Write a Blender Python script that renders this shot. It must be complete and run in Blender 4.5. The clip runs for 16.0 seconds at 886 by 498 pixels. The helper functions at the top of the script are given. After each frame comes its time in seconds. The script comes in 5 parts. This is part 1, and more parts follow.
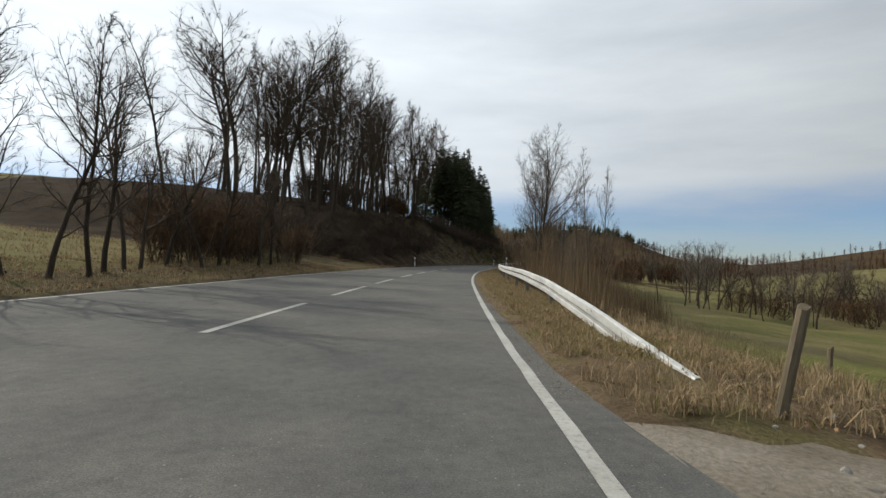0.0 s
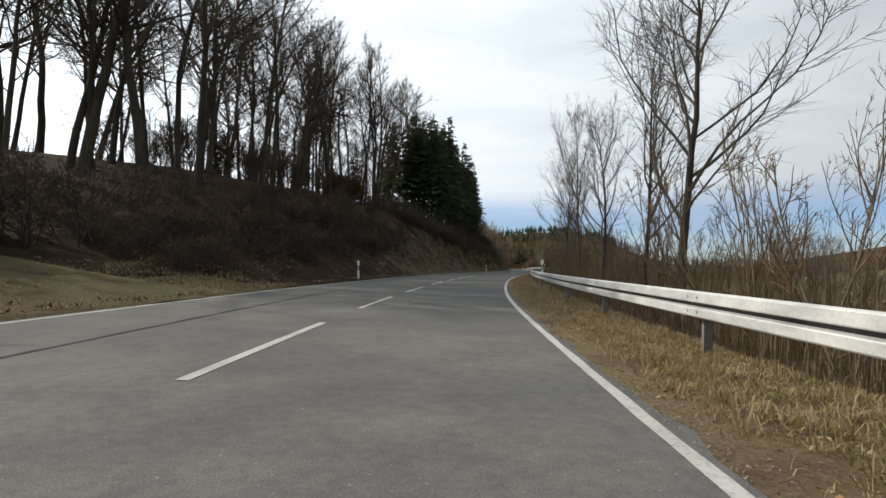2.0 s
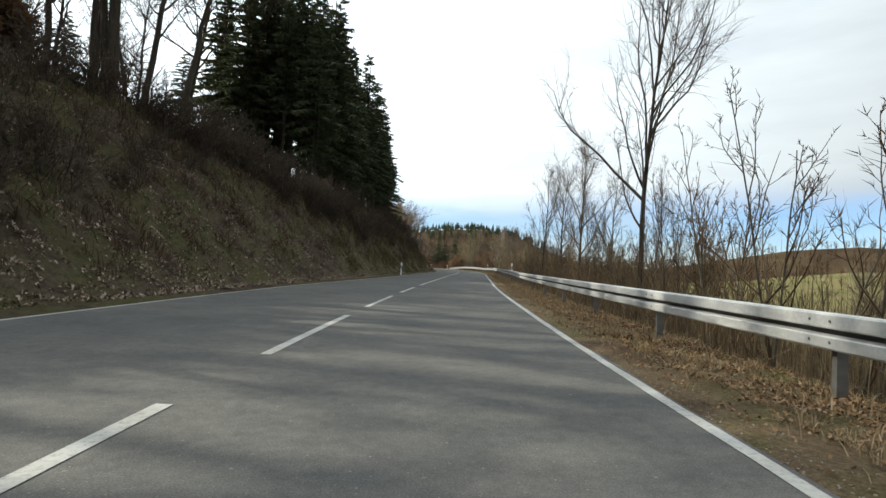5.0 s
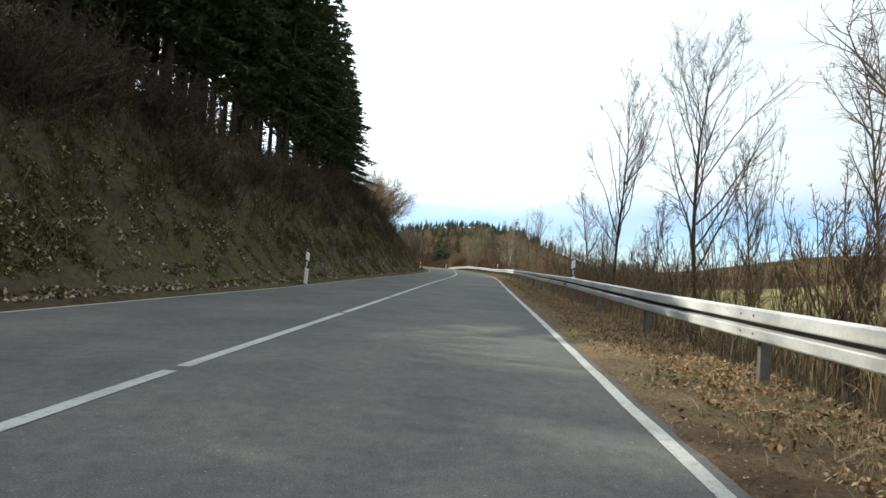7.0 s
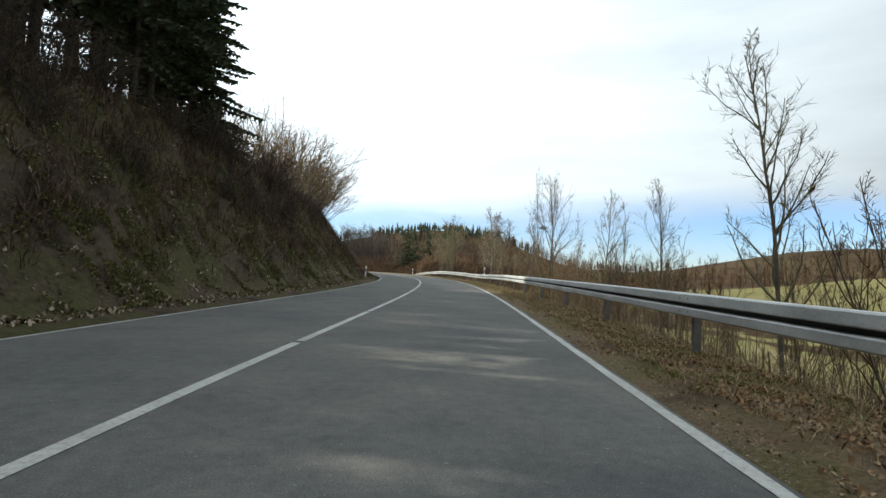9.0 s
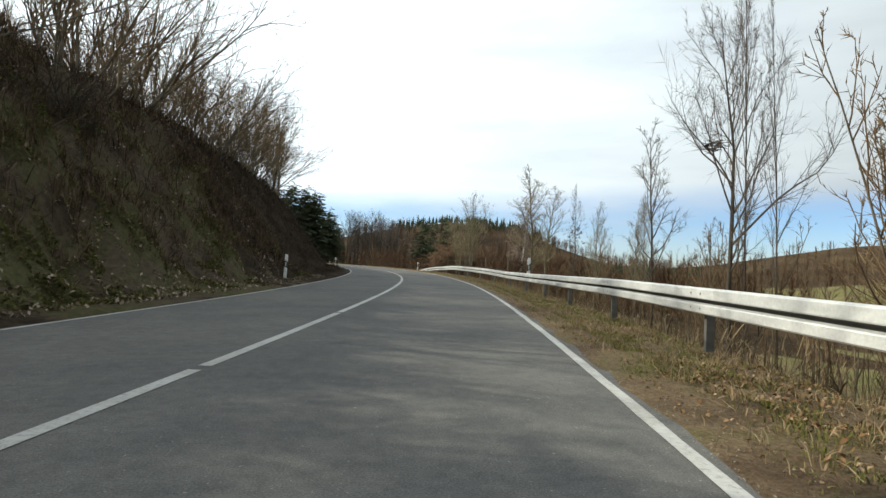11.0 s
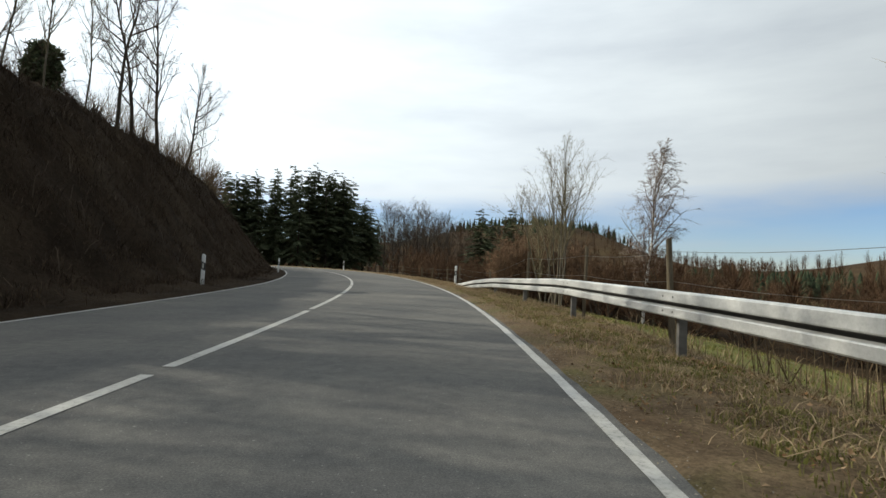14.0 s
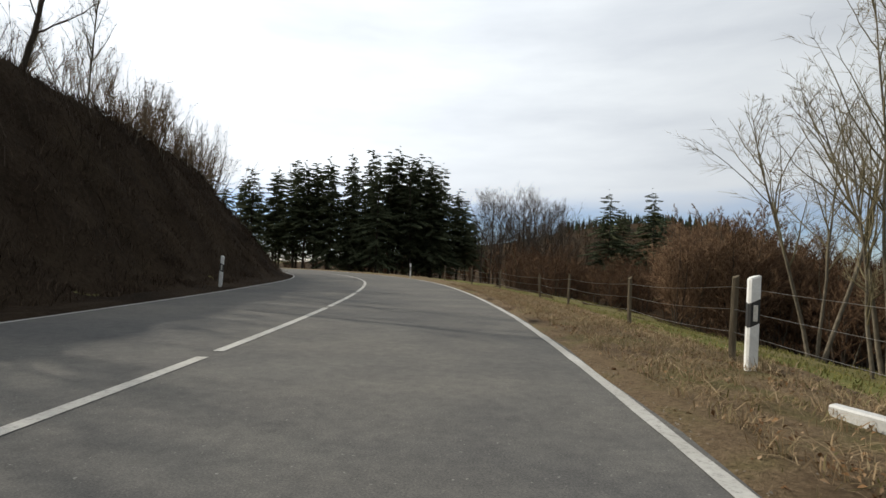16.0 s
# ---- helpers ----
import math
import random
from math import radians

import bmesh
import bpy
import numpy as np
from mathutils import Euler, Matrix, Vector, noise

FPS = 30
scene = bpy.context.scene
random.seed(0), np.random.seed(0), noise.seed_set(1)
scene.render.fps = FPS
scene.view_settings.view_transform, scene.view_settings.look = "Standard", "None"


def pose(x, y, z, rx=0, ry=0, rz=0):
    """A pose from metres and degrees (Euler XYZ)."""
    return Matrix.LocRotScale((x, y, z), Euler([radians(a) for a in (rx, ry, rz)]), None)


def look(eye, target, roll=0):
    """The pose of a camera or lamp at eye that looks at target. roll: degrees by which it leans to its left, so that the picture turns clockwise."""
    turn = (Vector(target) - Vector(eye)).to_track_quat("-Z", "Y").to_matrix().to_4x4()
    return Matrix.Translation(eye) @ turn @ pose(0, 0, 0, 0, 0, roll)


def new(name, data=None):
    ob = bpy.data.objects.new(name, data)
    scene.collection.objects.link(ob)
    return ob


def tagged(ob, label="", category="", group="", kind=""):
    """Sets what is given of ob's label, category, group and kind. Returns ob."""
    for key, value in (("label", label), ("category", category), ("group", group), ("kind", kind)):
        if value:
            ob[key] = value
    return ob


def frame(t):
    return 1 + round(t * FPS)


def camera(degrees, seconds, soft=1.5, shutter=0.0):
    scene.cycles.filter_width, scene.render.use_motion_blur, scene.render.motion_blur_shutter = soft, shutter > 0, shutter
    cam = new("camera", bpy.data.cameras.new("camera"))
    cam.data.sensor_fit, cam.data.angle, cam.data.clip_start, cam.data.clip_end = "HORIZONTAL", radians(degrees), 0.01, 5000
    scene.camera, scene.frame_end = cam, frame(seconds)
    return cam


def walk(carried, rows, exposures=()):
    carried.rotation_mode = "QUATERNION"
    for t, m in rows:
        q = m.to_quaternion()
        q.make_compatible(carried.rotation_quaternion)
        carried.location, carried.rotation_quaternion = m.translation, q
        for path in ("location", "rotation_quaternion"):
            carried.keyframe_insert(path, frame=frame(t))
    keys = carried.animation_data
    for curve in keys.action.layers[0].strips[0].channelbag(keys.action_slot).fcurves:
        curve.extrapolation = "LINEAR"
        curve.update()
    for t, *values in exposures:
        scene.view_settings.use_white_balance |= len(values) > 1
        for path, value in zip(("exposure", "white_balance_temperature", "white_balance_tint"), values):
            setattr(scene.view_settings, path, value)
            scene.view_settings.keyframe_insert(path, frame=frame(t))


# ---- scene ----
cam = camera(80.80, 16.0)
PATH = [
    (0.0, pose(4.115, 0.145, 0.941, 91.06, -2.12, 2.60)),
    (0.5, pose(3.797, 6.695, 0.936, 91.34, -2.84, 5.88)),
    (1.0, pose(3.455, 13.297, 0.940, 91.67, -2.30, 4.38)),
    (1.5, pose(3.149, 19.962, 0.948, 91.70, -1.22, 1.90)),
    (2.0, pose(3.237, 26.617, 0.939, 91.68, -1.43, 0.04)),
    (2.5, pose(3.609, 32.834, 0.936, 91.43, -2.84, -1.23)),
    (3.0, pose(3.809, 39.438, 0.944, 91.80, -2.56, -1.48)),
    (3.5, pose(4.336, 45.507, 0.936, 91.88, -2.92, -4.54)),
    (3.7, pose(4.502, 47.762, 0.939, 91.91, -3.56, -4.43)),
    (5.8, pose(8.039, 71.607, 0.956, 91.56, -2.03, -11.87)),
    (6.0, pose(8.686, 73.932, 0.957, 91.53, -2.32, -11.72)),
    (6.5, pose(9.943, 79.170, 0.944, 91.40, -3.78, -10.43)),
    (7.0, pose(11.039, 84.603, 0.930, 91.61, -3.74, -8.97)),
    (7.5, pose(12.130, 89.744, 0.932, 91.87, -2.52, -11.50)),
    (8.0, pose(13.278, 94.937, 0.921, 92.14, -3.19, -11.07)),
    (8.2, pose(13.654, 97.147, 0.925, 92.50, -2.15, -11.25)),
    (10.3, pose(19.346, 118.618, 0.976, 91.39, -3.02, -12.56)),
    (10.5, pose(19.800, 120.613, 0.974, 91.35, -3.25, -10.45)),
    (11.0, pose(20.721, 125.863, 0.938, 91.56, -2.59, -9.24)),
    (11.5, pose(21.675, 130.805, 0.944, 91.52, -2.96, -7.73)),
    (12.0, pose(22.386, 135.976, 0.918, 91.55, -1.67, -6.18)),
    (12.5, pose(23.472, 140.758, 0.937, 91.48, -0.21, -12.21)),
    (13.0, pose(24.578, 145.957, 0.937, 91.63, -2.55, -8.09)),
    (13.5, pose(25.136, 151.306, 0.940, 91.68, -2.21, -4.54)),
    (14.0, pose(25.555, 156.922, 0.945, 91.78, -2.17, -2.28)),
    (14.5, pose(25.614, 162.249, 0.939, 91.75, -0.78, -0.19)),
    (15.0, pose(25.703, 167.634, 0.921, 91.84, -1.55, 3.19)),
    (15.5, pose(25.495, 172.822, 0.941, 91.66, -1.07, 2.27)),
    (16.0, pose(25.077, 178.234, 0.933, 91.80, -1.87, 9.14)),
]
walk(cam, PATH, [(t, stops, kelvin, tint) for t, stops, kelvin, tint in ((0.0, -0.43, 6450, 7), (1.0, -0.42, 6480, 8), (1.8, -0.24, 6480, 8), (2.5, 0.17, 6440, 6), (3.5, 0.34, 6430, 5), (6.0, 0.42, 6380, 4),
                (7.0, 0.62, 6300, 4), (7.5, 0.48, 6260, 3), (8.0, 0.45, 6230, 3), (11.0, 0.22, 6400, 3), (11.5, 0.22, 6450, 4), (12.0, 0.4, 6560, 6), (12.5, 0.2, 6560, 6), (13.0, -0.05, 6450, 4), (14.0, -0.16, 6480, 5), (14.5, -0.2, 6520, 6), (15.5, -0.3, 6600, 9), (16.0, -0.3, 6600, 9))])

# ---- light ----
SUN_EL, SUN_AZ = radians(31.5), radians(-66)          # azimuth from +y, to the right positive
world = bpy.data.worlds.new("sky")
scene.world = world
world.use_nodes = True
wn, wl = world.node_tree.nodes, world.node_tree.links
wn.clear()
w_out = wn.new("ShaderNodeOutputWorld")
w_sky = wn.new("ShaderNodeTexSky")
w_sky.sky_type, w_sky.sun_disc = "NISHITA", False
w_sky.sun_elevation, w_sky.sun_rotation = SUN_EL, SUN_AZ
w_sky.air_density, w_sky.dust_density, w_sky.ozone_density = 0.9, 0.25, 3.0
w_bg = wn.new("ShaderNodeBackground")
w_bg.inputs["Strength"].default_value = 0.12
w_cloud = wn.new("ShaderNodeBackground")
w_cloud.inputs["Strength"].default_value = 1.0
w_mix = wn.new("ShaderNodeMixShader")
w_geo = wn.new("ShaderNodeTexCoord")
w_sep = wn.new("ShaderNodeSeparateXYZ")
w_low = wn.new("ShaderNodeMapRange")                 # the cloud deck thins out towards the horizon
w_low.interpolation_type = "SMOOTHSTEP"
for key, value in (("From Min", 0.06), ("From Max", 0.24), ("To Min", 0.0), ("To Max", 1.0)):
    w_low.inputs[key].default_value = value
w_map = wn.new("ShaderNodeMapping")
w_map.inputs["Scale"].default_value = (1.2, 1.2, 6.0)
w_noise = wn.new("ShaderNodeTexNoise")
for key, value in (("Scale", 1.7), ("Detail", 7.0), ("Roughness", 0.55)):
    w_noise.inputs[key].default_value = value
w_add = wn.new("ShaderNodeMath")
w_add.operation = "ADD"
w_ramp = wn.new("ShaderNodeMapRange")
w_ramp.interpolation_type = "SMOOTHSTEP"
for key, value in (("From Min", 0.42), ("From Max", 1.0), ("To Min", 0.0), ("To Max", 1.0)):
    w_ramp.inputs[key].default_value = value
w_tone = wn.new("ShaderNodeValToRGB")                # brighter where the deck is thin
w_tone.color_ramp.elements[0].position, w_tone.color_ramp.elements[0].color = 0.3, (0.945, 0.998, 1.05, 1)
w_tone.color_ramp.elements[1].position, w_tone.color_ramp.elements[1].color = 0.78, (0.66, 0.71, 0.79, 1)
w_sunway = wn.new("ShaderNodeVectorMath")            # the deck is brightest round the sun behind it
w_sunway.operation = "DOT_PRODUCT"
w_sunway.inputs[1].default_value = (math.sin(SUN_AZ) * math.cos(SUN_EL), math.cos(SUN_AZ) * math.cos(SUN_EL), math.sin(SUN_EL))
w_glow = wn.new("ShaderNodeMapRange")
for key, value in (("From Min", -0.4), ("From Max", 1.0), ("To Min", 0.5), ("To Max", 1.75)):
    w_glow.inputs[key].default_value = value
wl.new(w_geo.outputs["Generated"], w_sep.inputs[0])
wl.new(w_sep.outputs["Z"], w_low.inputs["Value"])
wl.new(w_geo.outputs["Generated"], w_map.inputs["Vector"])
wl.new(w_map.outputs["Vector"], w_noise.inputs["Vector"])
wl.new(w_low.outputs[0], w_add.inputs[0])
wl.new(w_noise.outputs["Fac"], w_add.inputs[1])
wl.new(w_add.outputs[0], w_ramp.inputs["Value"])
wl.new(w_noise.outputs["Fac"], w_tone.inputs["Fac"])
wl.new(w_tone.outputs["Color"], w_cloud.inputs["Color"])
wl.new(w_geo.outputs["Generated"], w_sunway.inputs[0])
wl.new(w_sunway.outputs["Value"], w_glow.inputs["Value"])
wl.new(w_glow.outputs[0], w_cloud.inputs["Strength"])
w_tint = wn.new("ShaderNodeMix")                     # the clear air low over the horizon
w_tint.data_type, w_tint.blend_type = "RGBA", "MULTIPLY"
w_tint.inputs[0].default_value = 1.0
w_tint.inputs[7].default_value = (0.9, 0.95, 1.13, 1)
wl.new(w_sky.outputs["Color"], w_tint.inputs[6])
wl.new(w_tint.outputs[2], w_bg.inputs["Color"])
wl.new(w_ramp.outputs[0], w_mix.inputs["Fac"])
wl.new(w_bg.outputs[0], w_mix.inputs[1])
wl.new(w_cloud.outputs[0], w_mix.inputs[2])
wl.new(w_mix.outputs[0], w_out.inputs["Surface"])

sun = new("sun", bpy.data.lights.new("sun", "SUN"))
sun.data.energy, sun.data.angle, sun.data.color = 5.0, radians(0.6), (1.0, 0.92, 0.785)
sun.matrix_world = look((0, 0, 80), (-math.sin(SUN_AZ), -math.cos(SUN_AZ), 80 - math.tan(SUN_EL)))


# ---- materials ----
def material(name, rough=0.9, metal=0.0):
    m = bpy.data.materials.new(name)
    m.use_nodes = True
    b = m.node_tree.nodes["Principled BSDF"]
    b.inputs["Roughness"].default_value, b.inputs["Metallic"].default_value = rough, metal
    b.inputs["Specular IOR Level"].default_value = 0.03
    return m, m.node_tree.nodes, m.node_tree.links, b


def noise_node(n, l, scale, detail=6.0, rough=0.6, stretch=(1, 1, 1)):
    c = n.new("ShaderNodeTexCoord")
    mp = n.new("ShaderNodeMapping")
    mp.inputs["Scale"].default_value = stretch
    t = n.new("ShaderNodeTexNoise")
    for key, value in (("Scale", scale), ("Detail", detail), ("Roughness", rough)):
        t.inputs[key].default_value = value
    l.new(c.outputs["Object"], mp.inputs["Vector"])
    l.new(mp.outputs["Vector"], t.inputs["Vector"])
    return t


def ramp_node(n, l, source, stops):
    r = n.new("ShaderNodeValToRGB")
    e = r.color_ramp.elements
    while len(e) < len(stops):
        e.new(0.5)
    for i, (p, c) in enumerate(stops):
        e[i].position, e[i].color = p, (*c, 1)
    l.new(source, r.inputs["Fac"])
    return r


def mix_node(n, l, a, b, fac, mode="MIX"):
    x = n.new("ShaderNodeMix")
    x.data_type, x.blend_type = "RGBA", mode
    for socket, v in ((x.inputs[6], a), (x.inputs[7], b), (x.inputs[0], fac)):
        if isinstance(v, bpy.types.NodeSocket):
            l.new(v, socket)
        elif isinstance(v, tuple):
            socket.default_value = (*v, 1)
        else:
            socket.default_value = v
    return x.outputs[2]


def bump_node(n, l, b, source, strength, distance):
    k = n.new("ShaderNodeBump")
    k.inputs["Strength"].default_value, k.inputs["Distance"].default_value = strength, distance
    l.new(source, k.inputs["Height"])
    l.new(k.outputs["Normal"], b.inputs["Normal"])


def mottled(name, stops, big, small, rough=0.9, metal=0.0, bump=0.4, depth=0.02, stretch=(1, 1, 1), grain=0.5):
    """A surface with broad patches of colour and a finer grain over them."""
    m, n, l, b = material(name, rough, metal)
    t1 = noise_node(n, l, big, 5.0, 0.6, stretch)
    t2 = noise_node(n, l, small, 8.0, 0.7, stretch)
    r1 = ramp_node(n, l, t1.outputs["Fac"], stops)
    r2 = ramp_node(n, l, t2.outputs["Fac"], ((0.25, (0.45, 0.45, 0.45)), (0.75, (1.5, 1.5, 1.5))))
    l.new(mix_node(n, l, r1.outputs["Color"], r2.outputs["Color"], grain, "MULTIPLY"), b.inputs["Base Color"])
    if bump:
        bump_node(n, l, b, t2.outputs["Fac"], bump, depth)
    return m


def pieces(name, colours, rough=0.85, see=0.0):
    """For a mass of small leaves, blades or stems: each island takes one of the colours."""
    m, n, l, b = material(name, rough)
    g = n.new("ShaderNodeNewGeometry")
    r = n.new("ShaderNodeValToRGB")
    e = r.color_ramp.elements
    while len(e) < len(colours):
        e.new(0.5)
    for i, c in enumerate(colours):
        e[i].position, e[i].color = i / max(1, len(colours) - 1), (*c, 1)
    l.new(g.outputs["Random Per Island"], r.inputs["Fac"])
    l.new(r.outputs["Color"], b.inputs["Base Color"])
    if see:
        tr, mx, out = n.new("ShaderNodeBsdfTranslucent"), n.new("ShaderNodeMixShader"), n["Material Output"]
        mx.inputs["Fac"].default_value = see
        l.new(r.outputs["Color"], tr.inputs["Color"])
        l.new(b.outputs[0], mx.inputs[1])
        l.new(tr.outputs[0], mx.inputs[2])
        l.new(mx.outputs[0], out.inputs["Surface"])
    return m


def make_asphalt():
    m, n, l, b = material("asphalt", 0.95)
    b.inputs["Specular IOR Level"].default_value = 0.12
    patch = noise_node(n, l, 0.35, 4.0, 0.55)
    lane = noise_node(n, l, 1.1, 6.0, 0.65)
    chip = noise_node(n, l, 90.0, 3.0, 0.8)
    base = ramp_node(n, l, patch.outputs["Fac"], ((0.3, (0.081, 0.081, 0.08)), (0.7, (0.117, 0.112, 0.103))))
    mid = ramp_node(n, l, lane.outputs["Fac"], ((0.3, (0.82, 0.82, 0.84)), (0.7, (1.15, 1.14, 1.12))))
    fine = ramp_node(n, l, chip.outputs["Fac"], ((0.28, (0.55, 0.55, 0.56)), (0.5, (1.0, 1.0, 1.0)), (0.72, (1.6, 1.58, 1.5))))
    c = mix_node(n, l, base.outputs["Color"], mid.outputs["Color"], 1.0, "MULTIPLY")
    c = mix_node(n, l, c, fine.outputs["Color"], 0.9, "MULTIPLY")
    worn = noise_node(n, l, 9.0, 8.0, 0.75)
    blot = ramp_node(n, l, worn.outputs["Fac"], ((0.3, (0.78, 0.78, 0.79)), (0.5, (1.0, 1.0, 1.0)), (0.7, (1.22, 1.21, 1.18))))
    c = mix_node(n, l, c, blot.outputs["Color"], 1.0, "MULTIPLY")
    grit = noise_node(n, l, 34.0, 2.0, 0.5)
    speck = ramp_node(n, l, grit.outputs["Fac"], ((0.69, (0.0, 0.0, 0.0)), (0.74, (0.1, 0.098, 0.09))))
    c = mix_node(n, l, c, speck.outputs["Color"], 1.0, "ADD")
    l.new(c, b.inputs["Base Color"])
    bump_node(n, l, b, chip.outputs["Fac"], 0.35, 0.004)
    return m


def make_paint():
    m, n, l, b = material("road_paint", 0.7)
    wear = noise_node(n, l, 23.0, 8.0, 0.8)
    dirt = noise_node(n, l, 1.4, 4.0, 0.6)
    r = ramp_node(n, l, wear.outputs["Fac"], ((0.34, (0.2, 0.197, 0.187)), (0.47, (0.38, 0.374, 0.352)), (0.8, (0.5, 0.49, 0.46))))
    d = ramp_node(n, l, dirt.outputs["Fac"], ((0.3, (0.72, 0.71, 0.68)), (0.65, (1.0, 1.0, 1.0))))
    l.new(mix_node(n, l, r.outputs["Color"], d.outputs["Color"], 1.0, "MULTIPLY"), b.inputs["Base Color"])
    return m


def make_steel(name, lo, hi, rough, metal):
    m, n, l, b = material(name, rough, metal)
    b.inputs["Specular IOR Level"].default_value = 0.5
    t1 = noise_node(n, l, 1.3, 5.0, 0.6, (1, 1, 3))
    t2 = noise_node(n, l, 30.0, 6.0, 0.7)
    r1 = ramp_node(n, l, t1.outputs["Fac"], ((0.3, lo), (0.65, hi)))
    r2 = ramp_node(n, l, t2.outputs["Fac"], ((0.25, (0.7, 0.7, 0.69)), (0.6, (1.05, 1.05, 1.05))))
    l.new(mix_node(n, l, r1.outputs["Color"], r2.outputs["Color"], 0.7, "MULTIPLY"), b.inputs["Base Color"])
    rr = n.new("ShaderNodeMapRange")
    for key, value in (("To Min", rough - 0.12), ("To Max", rough + 0.15)):
        rr.inputs[key].default_value = value
    l.new(t2.outputs["Fac"], rr.inputs["Value"])
    l.new(rr.outputs[0], b.inputs["Roughness"])
    return m


ASPHALT = make_asphalt()
PAINT = make_paint()
PAINT.node_tree.nodes["Principled BSDF"].inputs["Specular IOR Level"].default_value = 0.2
TAR = mottled("tar_seam", ((0.3, (0.025, 0.025, 0.026)), (0.7, (0.05, 0.05, 0.05))), 3.0, 40.0, 0.6)
STEEL = make_steel("galvanised_steel", (0.34, 0.342, 0.338), (0.55, 0.55, 0.535), 0.55, 0.15)
# near-black steel that carries the shade inside the beam's channel
GROOVE_SHADE = make_steel("groove_shade_steel", (0.035, 0.033, 0.03), (0.09, 0.085, 0.078), 0.8, 0.0)
POST_STEEL = make_steel("weathered_post_steel", (0.1, 0.094, 0.088), (0.19, 0.18, 0.165), 0.65, 0.3)
GROUND = mottled("meadow_ground", ((0.3, (0.075, 0.085, 0.03)), (0.5, (0.13, 0.115, 0.05)), (0.7, (0.16, 0.13, 0.07))), 0.12, 2.2, 0.95, bump=0.6, depth=0.15)
MEADOW = mottled("green_meadow", ((0.3, (0.08, 0.09, 0.026)), (0.7, (0.15, 0.138, 0.052))), 0.06, 1.8, 0.95, bump=0.6, depth=0.1)
VERGE = mottled("verge_soil", ((0.3, (0.085, 0.058, 0.038)), (0.5, (0.175, 0.128, 0.08)), (0.64, (0.135, 0.118, 0.055)), (0.8, (0.22, 0.17, 0.105))), 0.8, 30.0, 0.95, bump=1.0, depth=0.05, grain=1.0)
BANK = mottled("leaf_covered_bank", ((0.34, (0.034, 0.026, 0.018)), (0.45, (0.09, 0.07, 0.048)), (0.57, (0.085, 0.08, 0.036)), (0.68, (0.1, 0.077, 0.052)), (0.8, (0.14, 0.108, 0.074))), 0.4, 9.0, 0.95, bump=1.0, depth=0.12, grain=0.9)
MULCH = mottled("leafy_verge_soil", ((0.3, (0.05, 0.038, 0.025)), (0.5, (0.1, 0.08, 0.048)), (0.64, (0.085, 0.083, 0.036)), (0.8, (0.14, 0.11, 0.07))), 0.8, 24.0, 0.95, bump=1.0, depth=0.05, grain=1.0)
# heath and brush ground, darkened further with the shade of the bank
BRUSH = mottled("shade_darkened_heath", ((0.3, (0.019, 0.0135, 0.0095)), (0.5, (0.038, 0.027, 0.018)), (0.7, (0.055, 0.04, 0.026))), 0.45, 8.0, 0.95, bump=1.0, depth=0.15, grain=0.85)
GRAVEL = mottled("pale_gravel", ((0.3, (0.15, 0.125, 0.095)), (0.7, (0.26, 0.23, 0.19))), 0.9, 26.0, 0.95, bump=0.8, depth=0.03, grain=0.8)
WOODFLOOR = mottled("hillside_wood", ((0.3, (0.028, 0.02, 0.013)), (0.5, (0.055, 0.037, 0.022)), (0.75, (0.085, 0.062, 0.032))), 0.03, 0.4, 0.95, bump=1.0, depth=1.0, grain=0.8)
BARK = mottled("dark_bark", ((0.3, (0.035, 0.028, 0.022)), (0.55, (0.07, 0.057, 0.045)), (0.75, (0.085, 0.085, 0.055))), 1.2, 14.0, 0.95, bump=0.9, depth=0.03, stretch=(1, 1, 0.25), grain=0.8)
BARK_PALE = mottled("pale_bark", ((0.3, (0.085, 0.072, 0.054)), (0.6, (0.165, 0.142, 0.108)), (0.8, (0.13, 0.122, 0.07))), 1.5, 12.0, 0.95, bump=0.6, depth=0.02, stretch=(1, 1, 0.4), grain=0.7)
BIRCH = mottled("birch_bark", ((0.35, (0.06, 0.055, 0.05)), (0.45, (0.5, 0.48, 0.44)), (0.8, (0.62, 0.6, 0.56))), 3.0, 20.0, 0.8, bump=0.3, stretch=(0.5, 0.5, 2.0))
TWIG_DARK = pieces("dark_twigs", ((0.04, 0.03, 0.023), (0.066, 0.05, 0.038), (0.1, 0.078, 0.058)))
TWIG_WARM = pieces("warm_brown_twigs", ((0.075, 0.05, 0.033), (0.13, 0.085, 0.05), (0.17, 0.125, 0.075)))
TWIG_RED = pieces("red_brown_twigs", ((0.045, 0.026, 0.017), (0.08, 0.047, 0.028), (0.115, 0.072, 0.042)))
TWIG_GREY = pieces("grey_twigs", ((0.06, 0.049, 0.04), (0.1, 0.083, 0.068), (0.145, 0.122, 0.1)))
TWIG_RUST = pieces("rust_brown_twigs", ((0.08, 0.048, 0.03), (0.135, 0.085, 0.052), (0.19, 0.125, 0.078)))
TWIG_HAZEL = pieces("hazel_twigs", ((0.11, 0.073, 0.043), (0.185, 0.13, 0.075), (0.26, 0.195, 0.12)))
TWIG_BIRCH = pieces("birch_twigs", ((0.12, 0.085, 0.07), (0.2, 0.155, 0.13), (0.28, 0.235, 0.2)))
TWIG_PALE = pieces("pale_yellow_twigs", ((0.1, 0.084, 0.05), (0.16, 0.135, 0.082), (0.21, 0.18, 0.115)))
NEEDLES = pieces("spruce_needles", ((0.055, 0.068, 0.042), (0.085, 0.098, 0.056), (0.125, 0.135, 0.075)), 0.85, 0.22)
